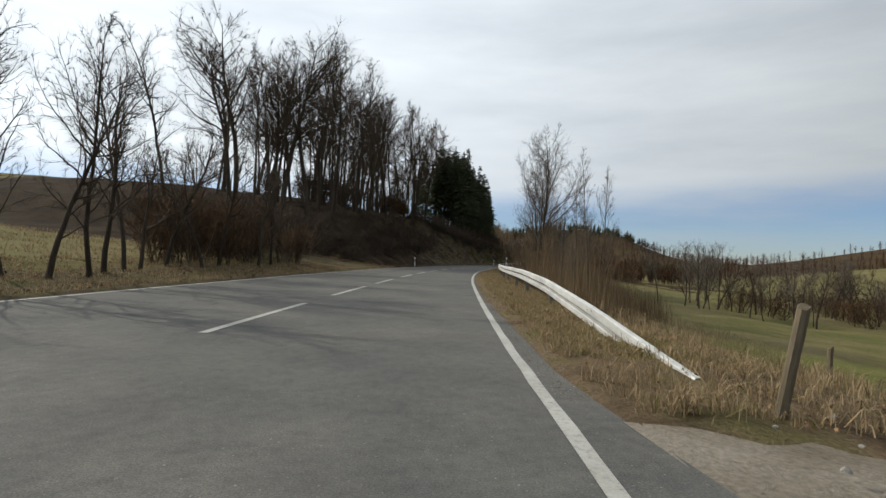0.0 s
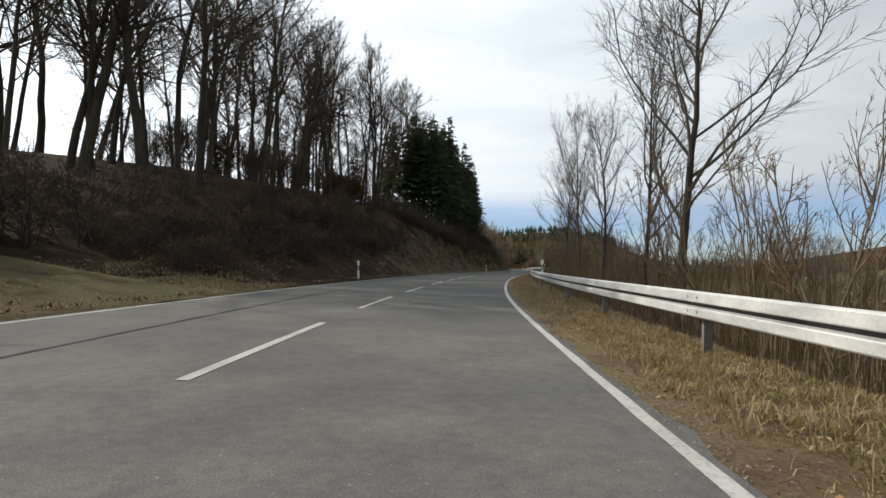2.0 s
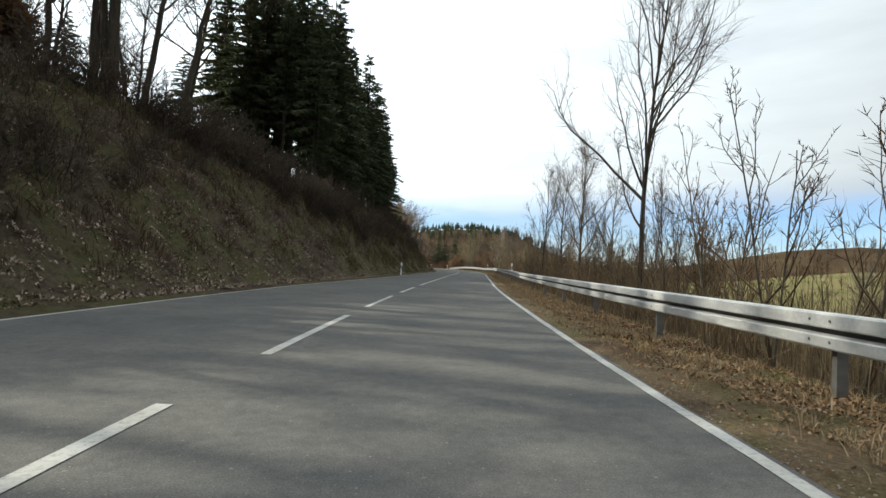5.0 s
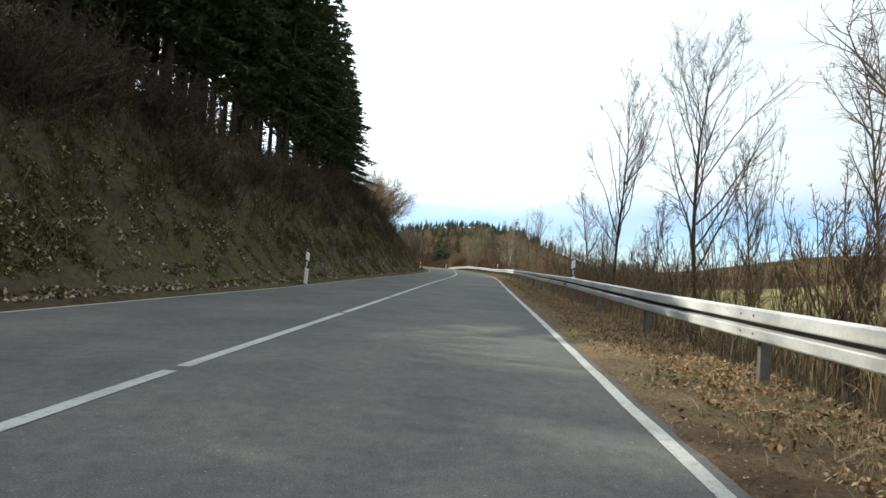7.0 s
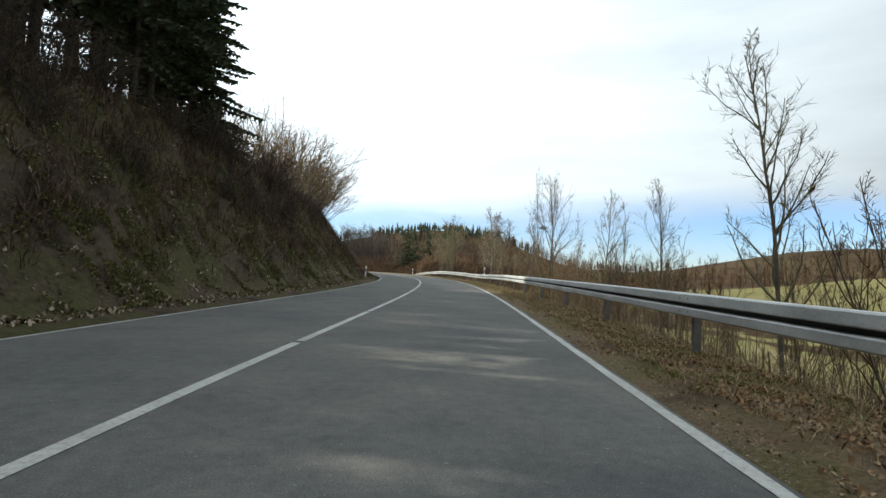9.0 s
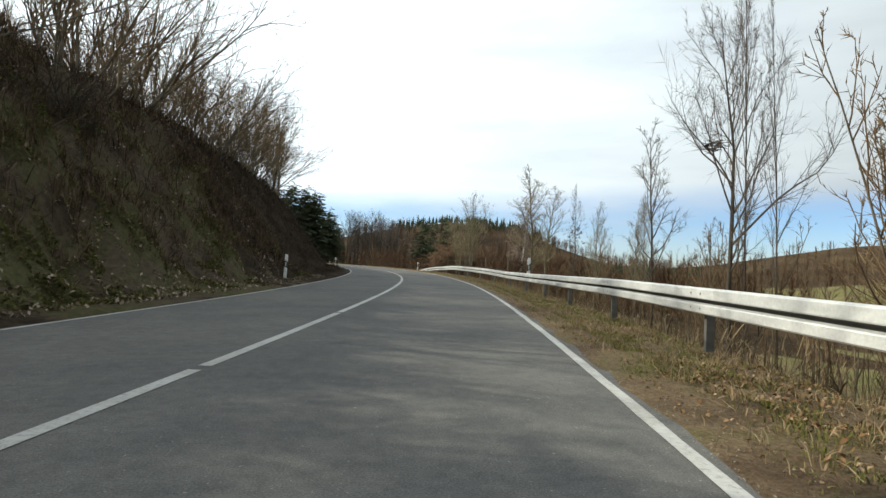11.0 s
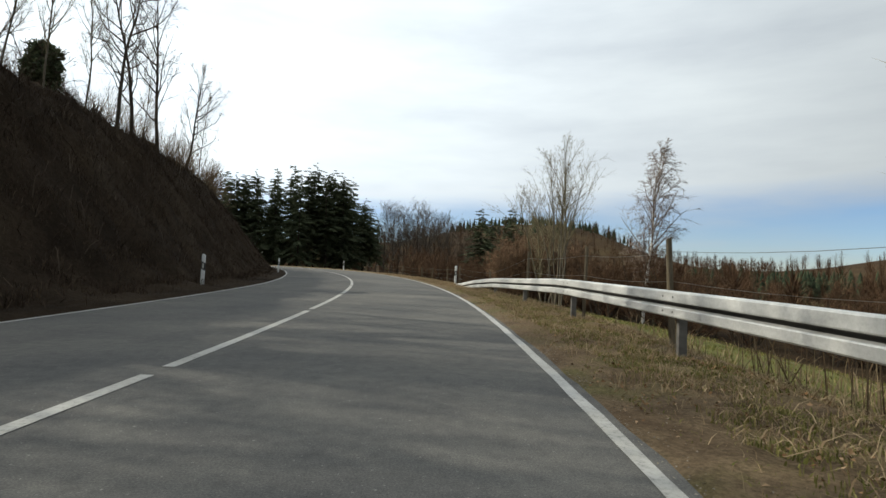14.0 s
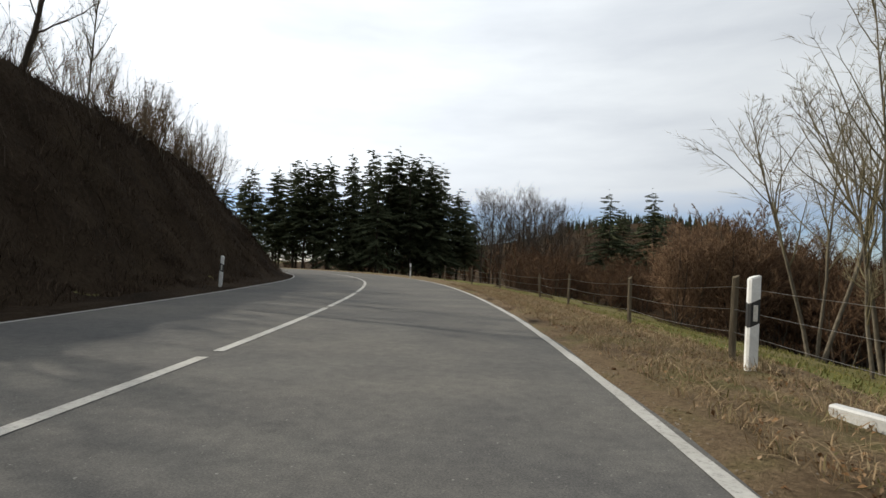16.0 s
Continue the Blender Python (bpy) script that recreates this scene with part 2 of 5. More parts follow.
NEEDLES_FAR = pieces("far_needles", ((0.02, 0.028, 0.017), (0.028, 0.038, 0.022), (0.04, 0.05, 0.028)), 0.9)
DRY_GRASS = pieces("dry_grass", ((0.17, 0.12, 0.068), (0.28, 0.2, 0.12), (0.38, 0.29, 0.18), (0.13, 0.115, 0.05)), 0.9, 0.25)
GREEN_GRASS = pieces("green_grass", ((0.09, 0.095, 0.028), (0.15, 0.145, 0.045), (0.24, 0.2, 0.085)), 0.9, 0.25)
MOSS = pieces("bank_moss", ((0.06, 0.062, 0.022), (0.105, 0.1, 0.036), (0.145, 0.125, 0.052)), 0.9, 0.2)
STRAW = pieces("yellow_straw", ((0.19, 0.15, 0.07), (0.3, 0.24, 0.12), (0.15, 0.13, 0.047), (0.38, 0.31, 0.18)), 0.9, 0.25)
GRIT = pieces("road_grit", ((0.12, 0.1, 0.078), (0.2, 0.175, 0.14), (0.3, 0.265, 0.22)), 0.95)
REED = pieces("dry_reeds", ((0.09, 0.06, 0.038), (0.155, 0.108, 0.064), (0.25, 0.187, 0.108), (0.075, 0.051, 0.034)), 0.9, 0.2)
LITTER = pieces("fallen_leaves", ((0.075, 0.042, 0.022), (0.16, 0.088, 0.042), (0.26, 0.16, 0.085), (0.31, 0.22, 0.14), (0.11, 0.062, 0.033)), 0.9)
BANK_LITTER = pieces("pale_fallen_leaves", ((0.08, 0.055, 0.038), (0.17, 0.125, 0.09), (0.34, 0.275, 0.215), (0.25, 0.19, 0.14), (0.12, 0.085, 0.06)), 0.9)
DEAD_LEAF = pieces("withered_leaves", ((0.095, 0.055, 0.03), (0.14, 0.082, 0.043), (0.07, 0.042, 0.025)), 0.9, 0.15)
TUSSOCK = pieces("dead_tussock_grass", ((0.045, 0.03, 0.02), (0.09, 0.06, 0.04), (0.15, 0.105, 0.068), (0.06, 0.05, 0.024)), 0.95)
OLD_WOOD = mottled("weathered_wood", ((0.3, (0.085, 0.068, 0.047)), (0.6, (0.16, 0.132, 0.092)), (0.8, (0.115, 0.115, 0.06))), 2.5, 30.0, 0.9, bump=0.7, depth=0.01, stretch=(1, 1, 0.15), grain=0.8)
WIRE = make_steel("fence_wire", (0.25, 0.24, 0.23), (0.35, 0.34, 0.33), 0.5, 0.7)
PLASTIC_WHITE = mottled("white_plastic", ((0.3, (0.6, 0.6, 0.57)), (0.7, (0.78, 0.78, 0.76))), 4.0, 30.0, 0.55, bump=0.1, grain=0.25)
PLASTIC_BLACK = mottled("black_plastic", ((0.3, (0.012, 0.012, 0.013)), (0.7, (0.025, 0.025, 0.026))), 4.0, 30.0, 0.5, bump=0.1, grain=0.25)
HEATH = pieces("dark_heath_stems", ((0.03, 0.021, 0.015), (0.05, 0.035, 0.025), (0.082, 0.06, 0.041)), 0.95)
REFLECTOR = mottled("reflector", ((0.3, (0.5, 0.48, 0.42)), (0.7, (0.7, 0.68, 0.62))), 60.0, 90.0, 0.25, bump=0.2)
BOLT = make_steel("bolt_steel", (0.1, 0.1, 0.1), (0.2, 0.19, 0.18), 0.5, 0.6)
for m in (PLASTIC_WHITE, PLASTIC_BLACK, REFLECTOR):
    m.node_tree.nodes["Principled BSDF"].inputs["Specular IOR Level"].default_value = 0.5
STONE = mottled("grey_stone", ((0.3, (0.16, 0.15, 0.135)), (0.7, (0.3, 0.28, 0.25))), 4.0, 30.0, 0.95, bump=0.8, depth=0.01)


# ---- the line of the road ----
AXIS = np.array([(4.96, -60.26), (2.87, -25.32), (1.49, -4.37), (1.34, -0.37), (1.12, 7.63), (1.04, 15.63), (1.06, 23.62), (1.29, 31.60), (1.69, 39.59), (2.41, 47.51), (3.31, 55.03),
                 (4.37, 62.65), (5.66, 70.14), (7.48, 79.05), (9.24, 86.85), (11.09, 94.63), (12.90, 102.42), (14.74, 110.21), (16.68, 117.98), (18.52, 125.76), (20.16, 133.61),
                 (21.58, 141.51), (22.68, 149.45), (23.34, 157.46), (23.49, 165.49), (23.19, 173.51), (22.32, 181.46), (20.91, 189.31), (19.04, 197.07), (16.63, 204.69),
                 (13.21, 211.91), (8.85, 218.61), (3.57, 224.63), (-2.64, 229.68), (-11.00, 234.00), (-24.00, 237.50), (-40.00, 238.50)], float)


def smooth_line(points, n=12):
    """A centripetal spline through the points."""
    q = np.vstack([2 * points[0] - points[1], points, 2 * points[-1] - points[-2]])
    out = []
    for i in range(1, len(q) - 2):
        p0, p1, p2, p3 = q[i - 1:i + 3]
        t1 = np.linalg.norm(p1 - p0) ** 0.5
        t2 = t1 + np.linalg.norm(p2 - p1) ** 0.5
        t3 = t2 + np.linalg.norm(p3 - p2) ** 0.5
        for k in range(n):
            t = t1 + (t2 - t1) * k / n
            a1 = (t1 - t) / t1 * p0 + t / t1 * p1
            a2 = (t2 - t) / (t2 - t1) * p1 + (t - t1) / (t2 - t1) * p2
            a3 = (t3 - t) / (t3 - t2) * p2 + (t - t2) / (t3 - t2) * p3
            b1 = (t2 - t) / t2 * a1 + t / t2 * a2
            b2 = (t3 - t) / (t3 - t1) * a2 + (t - t1) / (t3 - t1) * a3
            out.append((t2 - t) / (t2 - t1) * b1 + (t - t1) / (t2 - t1) * b2)
    out.append(points[-1])
    return np.array(out)


LINE = smooth_line(AXIS)
length_along = np.concatenate([[0], np.cumsum(np.linalg.norm(np.diff(LINE, axis=0), axis=1))])
even = np.arange(0, length_along[-1], 0.5)
even_line = np.stack([np.interp(even, length_along, LINE[:, 0]), np.interp(even, length_along, LINE[:, 1])], 1)
bell = np.exp(-0.5 * (np.arange(-12, 13) * 0.5 / 2.4) ** 2)
padded = np.vstack([even_line[0] + (np.arange(-12, 0)[:, None]) * (even_line[1] - even_line[0]), even_line, even_line[-1] + (np.arange(1, 13)[:, None]) * (even_line[-1] - even_line[-2])])
LINE = np.stack([np.convolve(padded[:, k], bell / bell.sum(), "valid") for k in (0, 1)], 1)
ALONG = np.concatenate([[0], np.cumsum(np.linalg.norm(np.diff(LINE, axis=0), axis=1))])
ALONG += 127.887 - np.interp(125.76, LINE[:420, 1], ALONG[:420])
WAY = np.gradient(LINE, axis=0)
WAY /= np.linalg.norm(WAY, axis=1)[:, None]
S_END = float(ALONG[-1])


def on_road(s, o):
    """x, y at s metres along the road's middle line and o metres to the right of it."""
    x, y = np.interp(s, ALONG, LINE[:, 0]), np.interp(s, ALONG, LINE[:, 1])
    u, v = np.interp(s, ALONG, WAY[:, 0]), np.interp(s, ALONG, WAY[:, 1])
    k = np.hypot(u, v)
    return x + o * v / k, y - o * u / k


def heading(s):
    return math.atan2(-np.interp(s, ALONG, WAY[:, 0]), np.interp(s, ALONG, WAY[:, 1]))


def beside(x, y):
    """The inverse of on_road, for arrays."""
    x, y = np.atleast_1d(np.asarray(x, float)).ravel(), np.atleast_1d(np.asarray(y, float)).ravel()
    s, o = np.empty_like(x), np.empty_like(x)
    for a in range(0, len(x), 4000):
        px, py = x[a:a + 4000], y[a:a + 4000]
        i = ((px[:, None] - LINE[None, :, 0]) ** 2 + (py[:, None] - LINE[None, :, 1]) ** 2).argmin(1)
        dx, dy = px - LINE[i, 0], py - LINE[i, 1]
        s[a:a + 4000] = ALONG[i] + dx * WAY[i, 0] + dy * WAY[i, 1]
        o[a:a + 4000] = dx * WAY[i, 1] - dy * WAY[i, 0]
        far = (i == 0) | (i == len(LINE) - 1)
        o[a:a + 4000] = np.where(far, np.sign(o[a:a + 4000]) * np.hypot(dx, dy), o[a:a + 4000])
    return s, o


def table(s, *pairs):
    return np.interp(s, [p[0] for p in pairs], [p[1] for p in pairs])


def left_edge(s):
    return table(s, (0, -4.49), (12, -4.29), (30, -4.04), (50, -3.89), (80, -3.93), (90, -3.5), (100, -3.05), (120, -2.94), (130, -2.83), (140, -2.88), (150, -3.09), (160, -3.22), (180, -3.25), (190, -3.52), (200, -3.7), (225, -3.5))


def right_edge(s):
    return table(s, (0, 3.55), (6, 3.45), (20, 3.36), (30, 3.3), (45, 3.29), (60, 3.4), (75, 3.45), (90, 3.37), (110, 3.43), (130, 3.33), (150, 3.27), (160, 3.25), (170, 3.4), (180, 3.52), (190, 3.68), (220, 3.65))


def shoulder(s):
    """The outer border of the asphalt, beyond the edge line."""
    return right_edge(s) + table(s, (0, 0.25), (8, 0.2), (15, 0.05), (220, 0.03)) + 0.015 * np.sin(s * 2.3) + 0.012 * np.sin(s * 6.1)


def apron(s):
    """How far the asphalt reaches at the farm track."""
    return np.maximum(shoulder(s) + 0.045, table(s, (-12, 3.5), (-9, 4.3), (2.4, 4.05), (4.2, 3.8), (7.5, 3.5)))


def rail_offset(s):
    return table(s, (0, 4.95), (40, 4.9), (80, 4.95), (140, 4.95), (152, 5.0), (190, 5.05))


def crest_offset(s):
    """How far left of the middle line the bank's upper edge runs."""
    return table(s, (40, 14), (75, 14), (97, 8.3), (135, 8.0), (150, 9.0), (165, 9.9), (190, 9.9), (230, 9.4))


def step(a, b, x):
    t = np.clip((x - a) / (b - a), 0, 1)
    return t * t * (3 - 2 * t)


def wobble(x, y, size, seed=0.0):
    """Soft unevenness about zero, by sums of turned waves."""
    z = np.zeros_like(x, dtype=float)
    for k, (a, f) in enumerate(((0.3, 1.0), (1.7, 1.31), (2.9, 1.73), (4.1, 2.37), (5.3, 3.1), (0.9, 4.3))):
        z += np.sin((x * math.cos(a + seed) + y * math.sin(a + seed)) * f * 6.28 / size + 2.1 * k + seed) / f
    return z / 2.2


def height(x, y):
    """The lie of the land."""
    x, y = np.asarray(x, float), np.asarray(y, float)
    shape = x.shape
    x, y = x.ravel(), y.ravel()
    s, o = beside(x, y)
    a = np.abs(o)
    # right: verge, then the fall to the valley
    steep = table(s, (-10, 0.25), (6, 0.25), (16, 1.0), (155, 1.0), (172, 0.3), (190, 0.3), (206, 0.25), (222, 0.05)) + table(s, (160, 0.0), (175, 0.5), (235, 0.5)) * step(15, 24, a)
    fall = np.interp(a, [3.7, 5.3, 7, 9, 12, 20, 40, 80, 140], [0, 0.1, 0.85, 1.5, 2.3, 3.8, 5.6, 6.5, 7.0])
    soft = np.interp(a, [3.7, 6, 8, 12, 20, 40, 80, 140], [0, 0.1, 0.3, 0.9, 2.2, 4.4, 6.2, 7.0])
    right = -(fall * steep + soft * (1 - steep) * table(s, (200, 1.0), (222, 0.35)))
    # left: verge, bank, and the slope above it
    crest = crest_offset(s)
    top = table(s, (36, 0.9), (44, 1.3), (50, 4.2), (60, 6.2), (75, 7.1), (84, 6.8), (97, 5.05), (135, 5.05), (150, 5.4), (165, 6.05), (195, 6.1), (212, 5.8), (240, 5.6))
    toe = -left_edge(s) + table(s, (120, 1.0), (150, 1.4), (168, 1.9), (196, 1.8), (211, 0.6))
    t = np.clip((a - toe) / (crest - toe), 0, 1)
    rise = top * (0.75 * t + 0.25 * t * t * (3 - 2 * t))
    beyond = np.clip(a - crest, 0, None)
    rise += table(s, (40, 0.085), (60, 0.16), (90, 0.22), (150, 0.3), (200, 0.2)) * 34 * (1 - np.exp(-beyond / 34))
    left = rise
    z = np.where(o > 0, right, left)
    # the far land: valley floor, the wooded hill, long ridges round it
    near = np.clip((a - 60) / 160, 0, 1)
    hill = 45 * np.exp(-np.abs((x - 142) / np.where(x > 142, 88, 130)) ** 2.3 - ((y - 640) / 120) ** 2) + 14 * np.exp(-(((x + 20) / 110) ** 2 + ((y - 560) / 130) ** 2))
    away = np.hypot(x - 40, y - 120)
    ridge = 24 * step(420, 950, away) * (0.72 + 0.28 * np.sin(np.arctan2(x, y) * 5 + 1.0)) * step(-0.2, 0.5, (x - 40) / (away + 1)) + 30 * step(60, 500, -x) * step(500, 120, y)
    knoll = 16 * np.exp(-(((x - 195) / 75) ** 2 + ((y - 222) / 62) ** 2))
    rise = 36 * np.exp(-(((x - 430) / 150) ** 2 + ((y - 440) / 130) ** 2))
    z = z + near * (hill + ridge + knoll + rise)
    z = z + np.clip((a - 7) / 20, 0, 1) * 0.25 * wobble(x, y, 23.0) + np.clip((a - 4.6) / 3, 0, 1) * 0.07 * wobble(x, y, 3.1, 1.0)
    return z.reshape(shape)


def ground_at(x, y):
    return float(height(np.array([x]), np.array([y]))[0])


# ---- building helpers ----
def mesh_object(name, verts, faces, mat, smooth=False, parent=None, label=""):
    me = bpy.data.meshes.new(name)
    me.from_pydata([tuple(v) for v in verts], [], [tuple(f) for f in faces])
    if smooth:
        me.polygons.foreach_set("use_smooth", [True] * len(me.polygons))
    me.materials.append(mat)
    ob = new(name, me)
    if parent:
        ob.parent = parent
    if label:
        ob["label"] = label
    return ob


def quick_mesh(name, verts, tris, mat):
    """A mesh of triangles from arrays."""
    verts, tris = np.asarray(verts, np.float32).reshape(-1, 3), np.asarray(tris, np.int32).reshape(-1, 3)
    me = bpy.data.meshes.new(name)
    me.vertices.add(len(verts))
    me.vertices.foreach_set("co", verts.ravel())
    me.loops.add(tris.size)
    me.loops.foreach_set("vertex_index", tris.ravel())
    me.polygons.add(len(tris))
    me.polygons.foreach_set("loop_start", np.arange(0, tris.size, 3, dtype=np.int32))
    me.update(calc_edges=True)
    me.materials.append(mat)
    return me


def part(name, bm, mat, parent, label=""):
    me = bpy.data.meshes.new(name)
    bm.to_mesh(me)
    bm.free()
    me.materials.append(mat)
    ob = new(name, me)
    ob.parent = parent
    if label:
        ob["label"] = label
    return ob


def thing(name, m, label, category, group="", kind=""):
    ob = new(name)
    ob.matrix_basis = m
    return tagged(ob, label, category, group, kind)


def box(bm, x0, y0, z0, x1, y1, z1, bevel=0.0):
    made = bmesh.ops.create_cube(bm, size=1, matrix=Matrix.LocRotScale(((x0 + x1) / 2, (y0 + y1) / 2, (z0 + z1) / 2), None, (x1 - x0, y1 - y0, z1 - z0)))
    if bevel:
        bmesh.ops.bevel(bm, geom=list({e for v in made["verts"] for e in v.link_edges}), offset=bevel, segments=1, affect="EDGES")


def strip(name, s0, s1, ds, offsets, mat, lift, parent=None, label="", smooth=True):
    """A band along the road. offsets: functions or numbers; lift(s, o) gives z."""
    n = max(2, int(round((s1 - s0) / ds)) + 1)
    s = np.linspace(s0, s1, n)
    cols, zs = [], []
    for f in offsets:
        o = f(s) if callable(f) else np.full(n, float(f))
        x, y = on_road(s, o)
        cols.append(np.stack([x, y, lift(s, o, x, y)], 1))
    k = len(cols)
    verts = np.stack(cols, 1).reshape(-1, 3)
    i, j = np.meshgrid(np.arange(n - 1), np.arange(k - 1), indexing="ij")
    a = (i * k + j).ravel()
    faces = np.stack([a, a + 1, a + k + 1, a + k], 1)
    return mesh_object(name, verts, faces, mat, smooth, parent, label)


# ---- road, verges, land ----
def flat(z):
    return lambda s, o, x, y: np.full_like(x, z)


road = strip("road", -55, S_END - 2, 0.8, [lambda s: left_edge(s) - 0.22 + 0.05 * np.sin(s * 1.9) * np.sin(s * 0.73), left_edge, -1.5, 0, 1.7, right_edge,
                                          apron], ASPHALT, flat(0.0))
tagged(road, "grey two-lane country road of worn asphalt", "road", kind="structure")
edge_r = strip("edge_line", -55, S_END - 3, 0.5, [lambda s: right_edge(s) - 0.05 + 0.006 * np.sin(s * 5.3) * np.sin(s * 1.7), lambda s: right_edge(s) + 0.05 + 0.006 * np.sin(s * 4.1)], PAINT, flat(0.005))
edge_r.parent = road
edge_l = strip("edge_line", -55, S_END - 3, 0.5, [lambda s: left_edge(s) - 0.05, lambda s: left_edge(s) + 0.05 - table(s, (60, 0.0), (100, 0.03))], PAINT, flat(0.005))
edge_l.parent = road


def centre_dash(s0, s1):
    d = strip("centre_line_dash", s0, s1, 0.5, [-0.056, 0.056], PAINT, flat(0.005))
    d.parent = road


for start in (-44.3, -38.1, -31.9, -25.7, -19.5, -13.3, -7.1, -0.95, 6.3, 12.4, 18.3, 24.7, 31.0, 37.6, 44.1, 50.7, 56.7, 62.5, 68.3, 74.1, 79.95):
    centre_dash(start, start + 3.98)
GAPS = [86.2, 89.95, 94.7, 99.2, 104.7, 109.4, 114.0, 118.7, 123.4, 128.0, 132.6, 137.4, 142.4, 147.3, 152.5, 158.3, 163.8, 169.45, 174.75, 180.2, 185.5, 191.1, 196.6, 202.1, 207.6, 213.1, 218.6, 224.1]
for a, b in zip(GAPS[:-1], GAPS[1:]):
    centre_dash(a + (0.07 if a < 150 else 0.15), b - (0.09 if b < 150 else 0.17))


def tar_patch(s0, s1, o0, o1):
    """A mended seam: a thin dark band."""
    d = strip("tar_seam", s0, s1, 0.4, [lambda s: o0 + (o1 - o0) * (s - s0) / (s1 - s0) - 0.03 - 0.02 * np.sin(s * 4), lambda s: o0 + (o1 - o0) * (s - s0) / (s1 - s0) + 0.03], TAR, flat(0.004))
    d.parent = road


tar_patch(26, 45, -1.9, -2.2)

verge_r = strip("verge_right", 3.2, S_END - 2, 0.5, [lambda s: np.where(s < 8, apron(s) - 0.02, shoulder(s)), lambda s: np.where(s < 8, apron(s) + 0.1, shoulder(s) + 0.14), lambda s: np.maximum(3.85, np.where(s < 8, apron(s) + 0.15, 0)), lambda s: np.maximum(4.1, np.where(s < 8, apron(s) + 0.2, 0)), 4.6, 4.8, 5.0, 5.3, 5.7, 6.2, 6.8, 7.4, 8.2], VERGE,
                lambda s, o, x, y: np.where(o < np.where(s < 8, apron(s) + 0.05, shoulder(s) + 0.1), -0.02, 0.015 * wobble(x, y, 0.5, 3.0) + height(x, y) + 0.012 + 0.045 * np.clip((o - 3.7) / 0.5, 0, 1) + 0.035 * wobble(x, y, 0.9) * np.clip((o - 3.7) / 0.6, 0, 1) - 0.3 * np.clip((o - 7.2), 0, 1) - 0.1 * np.clip((3.8 - s) / 0.5, 0, 1)))
tagged(verge_r, "narrow roadside verge of brown soil and dry grass", "verge", kind="structure")
LEFTS = [0.07, 0.25, 0.5, 0.9, 1.3, 1.8, 2.3, 2.8, 3.3, 3.8, 4.3, 4.8, 5.3, 5.8, 6.3, 6.8, 7.3, 7.9, 8.6, 9.4]


def bank_lift(s, o, x, y):
    up = left_edge(s) - o
    rough = 0.07 * wobble(x, y, 0.8) + 0.25 * wobble(x, y, 3.3, 2.0) + 0.3 * np.abs(wobble(x, y, 1.9, 4.0)) * table(s, (60, 0.5), (85, 1.0), (112, 1.7), (146, 1.7), (160, 0.6))
    return np.where(up < 0.2, 0.006, height(x, y) + 0.05 + rough * np.clip((up - 0.4) / 1.5, 0, 1) - 0.5 * np.clip(up - 8.8, 0, 1) - 0.7 * np.clip((45.8 - s) / 1.6, 0, 1))


bank = strip("bank", 44, 226, 0.55, [(lambda s, d=d: left_edge(s) - d) for d in LEFTS], BANK, bank_lift)
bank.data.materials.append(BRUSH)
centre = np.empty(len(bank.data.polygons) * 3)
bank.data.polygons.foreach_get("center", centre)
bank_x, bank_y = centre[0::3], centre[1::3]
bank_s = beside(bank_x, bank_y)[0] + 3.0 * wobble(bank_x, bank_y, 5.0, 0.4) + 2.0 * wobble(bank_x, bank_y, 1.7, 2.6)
# the bank's two ends take the heath with shade in its colour
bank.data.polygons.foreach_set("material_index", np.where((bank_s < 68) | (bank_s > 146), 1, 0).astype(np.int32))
tagged(bank, "steep roadside bank of dark brush, fallen leaves and withered heath", "bank", kind="structure")
verge_l = strip("verge_left", -50, 44.5, 0.55, [(lambda s, d=d: left_edge(s) - d) for d in (0.12, 0.25, 0.5, 0.9, 1.4, 2.0, 2.7, 3.5, 4.4)], MULCH,
                lambda s, o, x, y: np.where(o > left_edge(s) - 0.2, -0.03, height(x, y) + 0.04 + 0.05 * wobble(x, y, 1.1) * np.clip((left_edge(s) - o - 0.3), 0, 1) - 0.3 * np.clip(left_edge(s) - o - 3.6, 0, 1)))
tagged(verge_l, "grassy verge with brown leaves under roadside trees", "verge", kind="structure")


def land_axis(lo, hi, fine_lo, fine_hi, fine, grow=1.16, limit=90.0):
    v = list(np.arange(fine_lo, fine_hi, fine))
    d = fine
    while v[-1] < hi:
        d = min(d * grow, limit)
        v.append(v[-1] + d)
    d = fine
    while v[0] > lo:
        d = min(d * grow, limit)
        v.insert(0, v[0] - d)
    return np.array(v)


gx = land_axis(-1900, 2300, -46, 74, 0.9)
gy = land_axis(-700, 2600, -14, 292, 1.1)
GX, GY = np.meshgrid(gx, gy, indexing="xy")
GZ = height(GX, GY)
gs, go = beside(GX, GY)
gs, go = gs.reshape(GX.shape), go.reshape(GX.shape)
under = np.where(go > 0, step(8.2, 7.2, go), step(9.0, 8.0, left_edge(gs) - go) * np.where(gs < 44, step(4.2, 3.4, left_edge(gs) - go), 1))
GZ = GZ - 0.22 * under - 0.25 * step(5.0, 3.4, np.abs(go))
nx, ny = len(gx), len(gy)
verts = np.stack([GX, GY, GZ], -1).reshape(-1, 3)
i, j = np.meshgrid(np.arange(ny - 1), np.arange(nx - 1), indexing="ij")
a = (i * nx + j).ravel()
ground = mesh_object("ground", verts, np.stack([a, a + 1, a + nx + 1, a + nx], 1), GROUND, True)
for m in (MEADOW, WOODFLOOR, BRUSH, GRAVEL):
    ground.data.materials.append(m)
mx, my = (GX[:-1, :-1] + GX[1:, 1:]) / 2, (GY[:-1, :-1] + GY[1:, 1:]) / 2
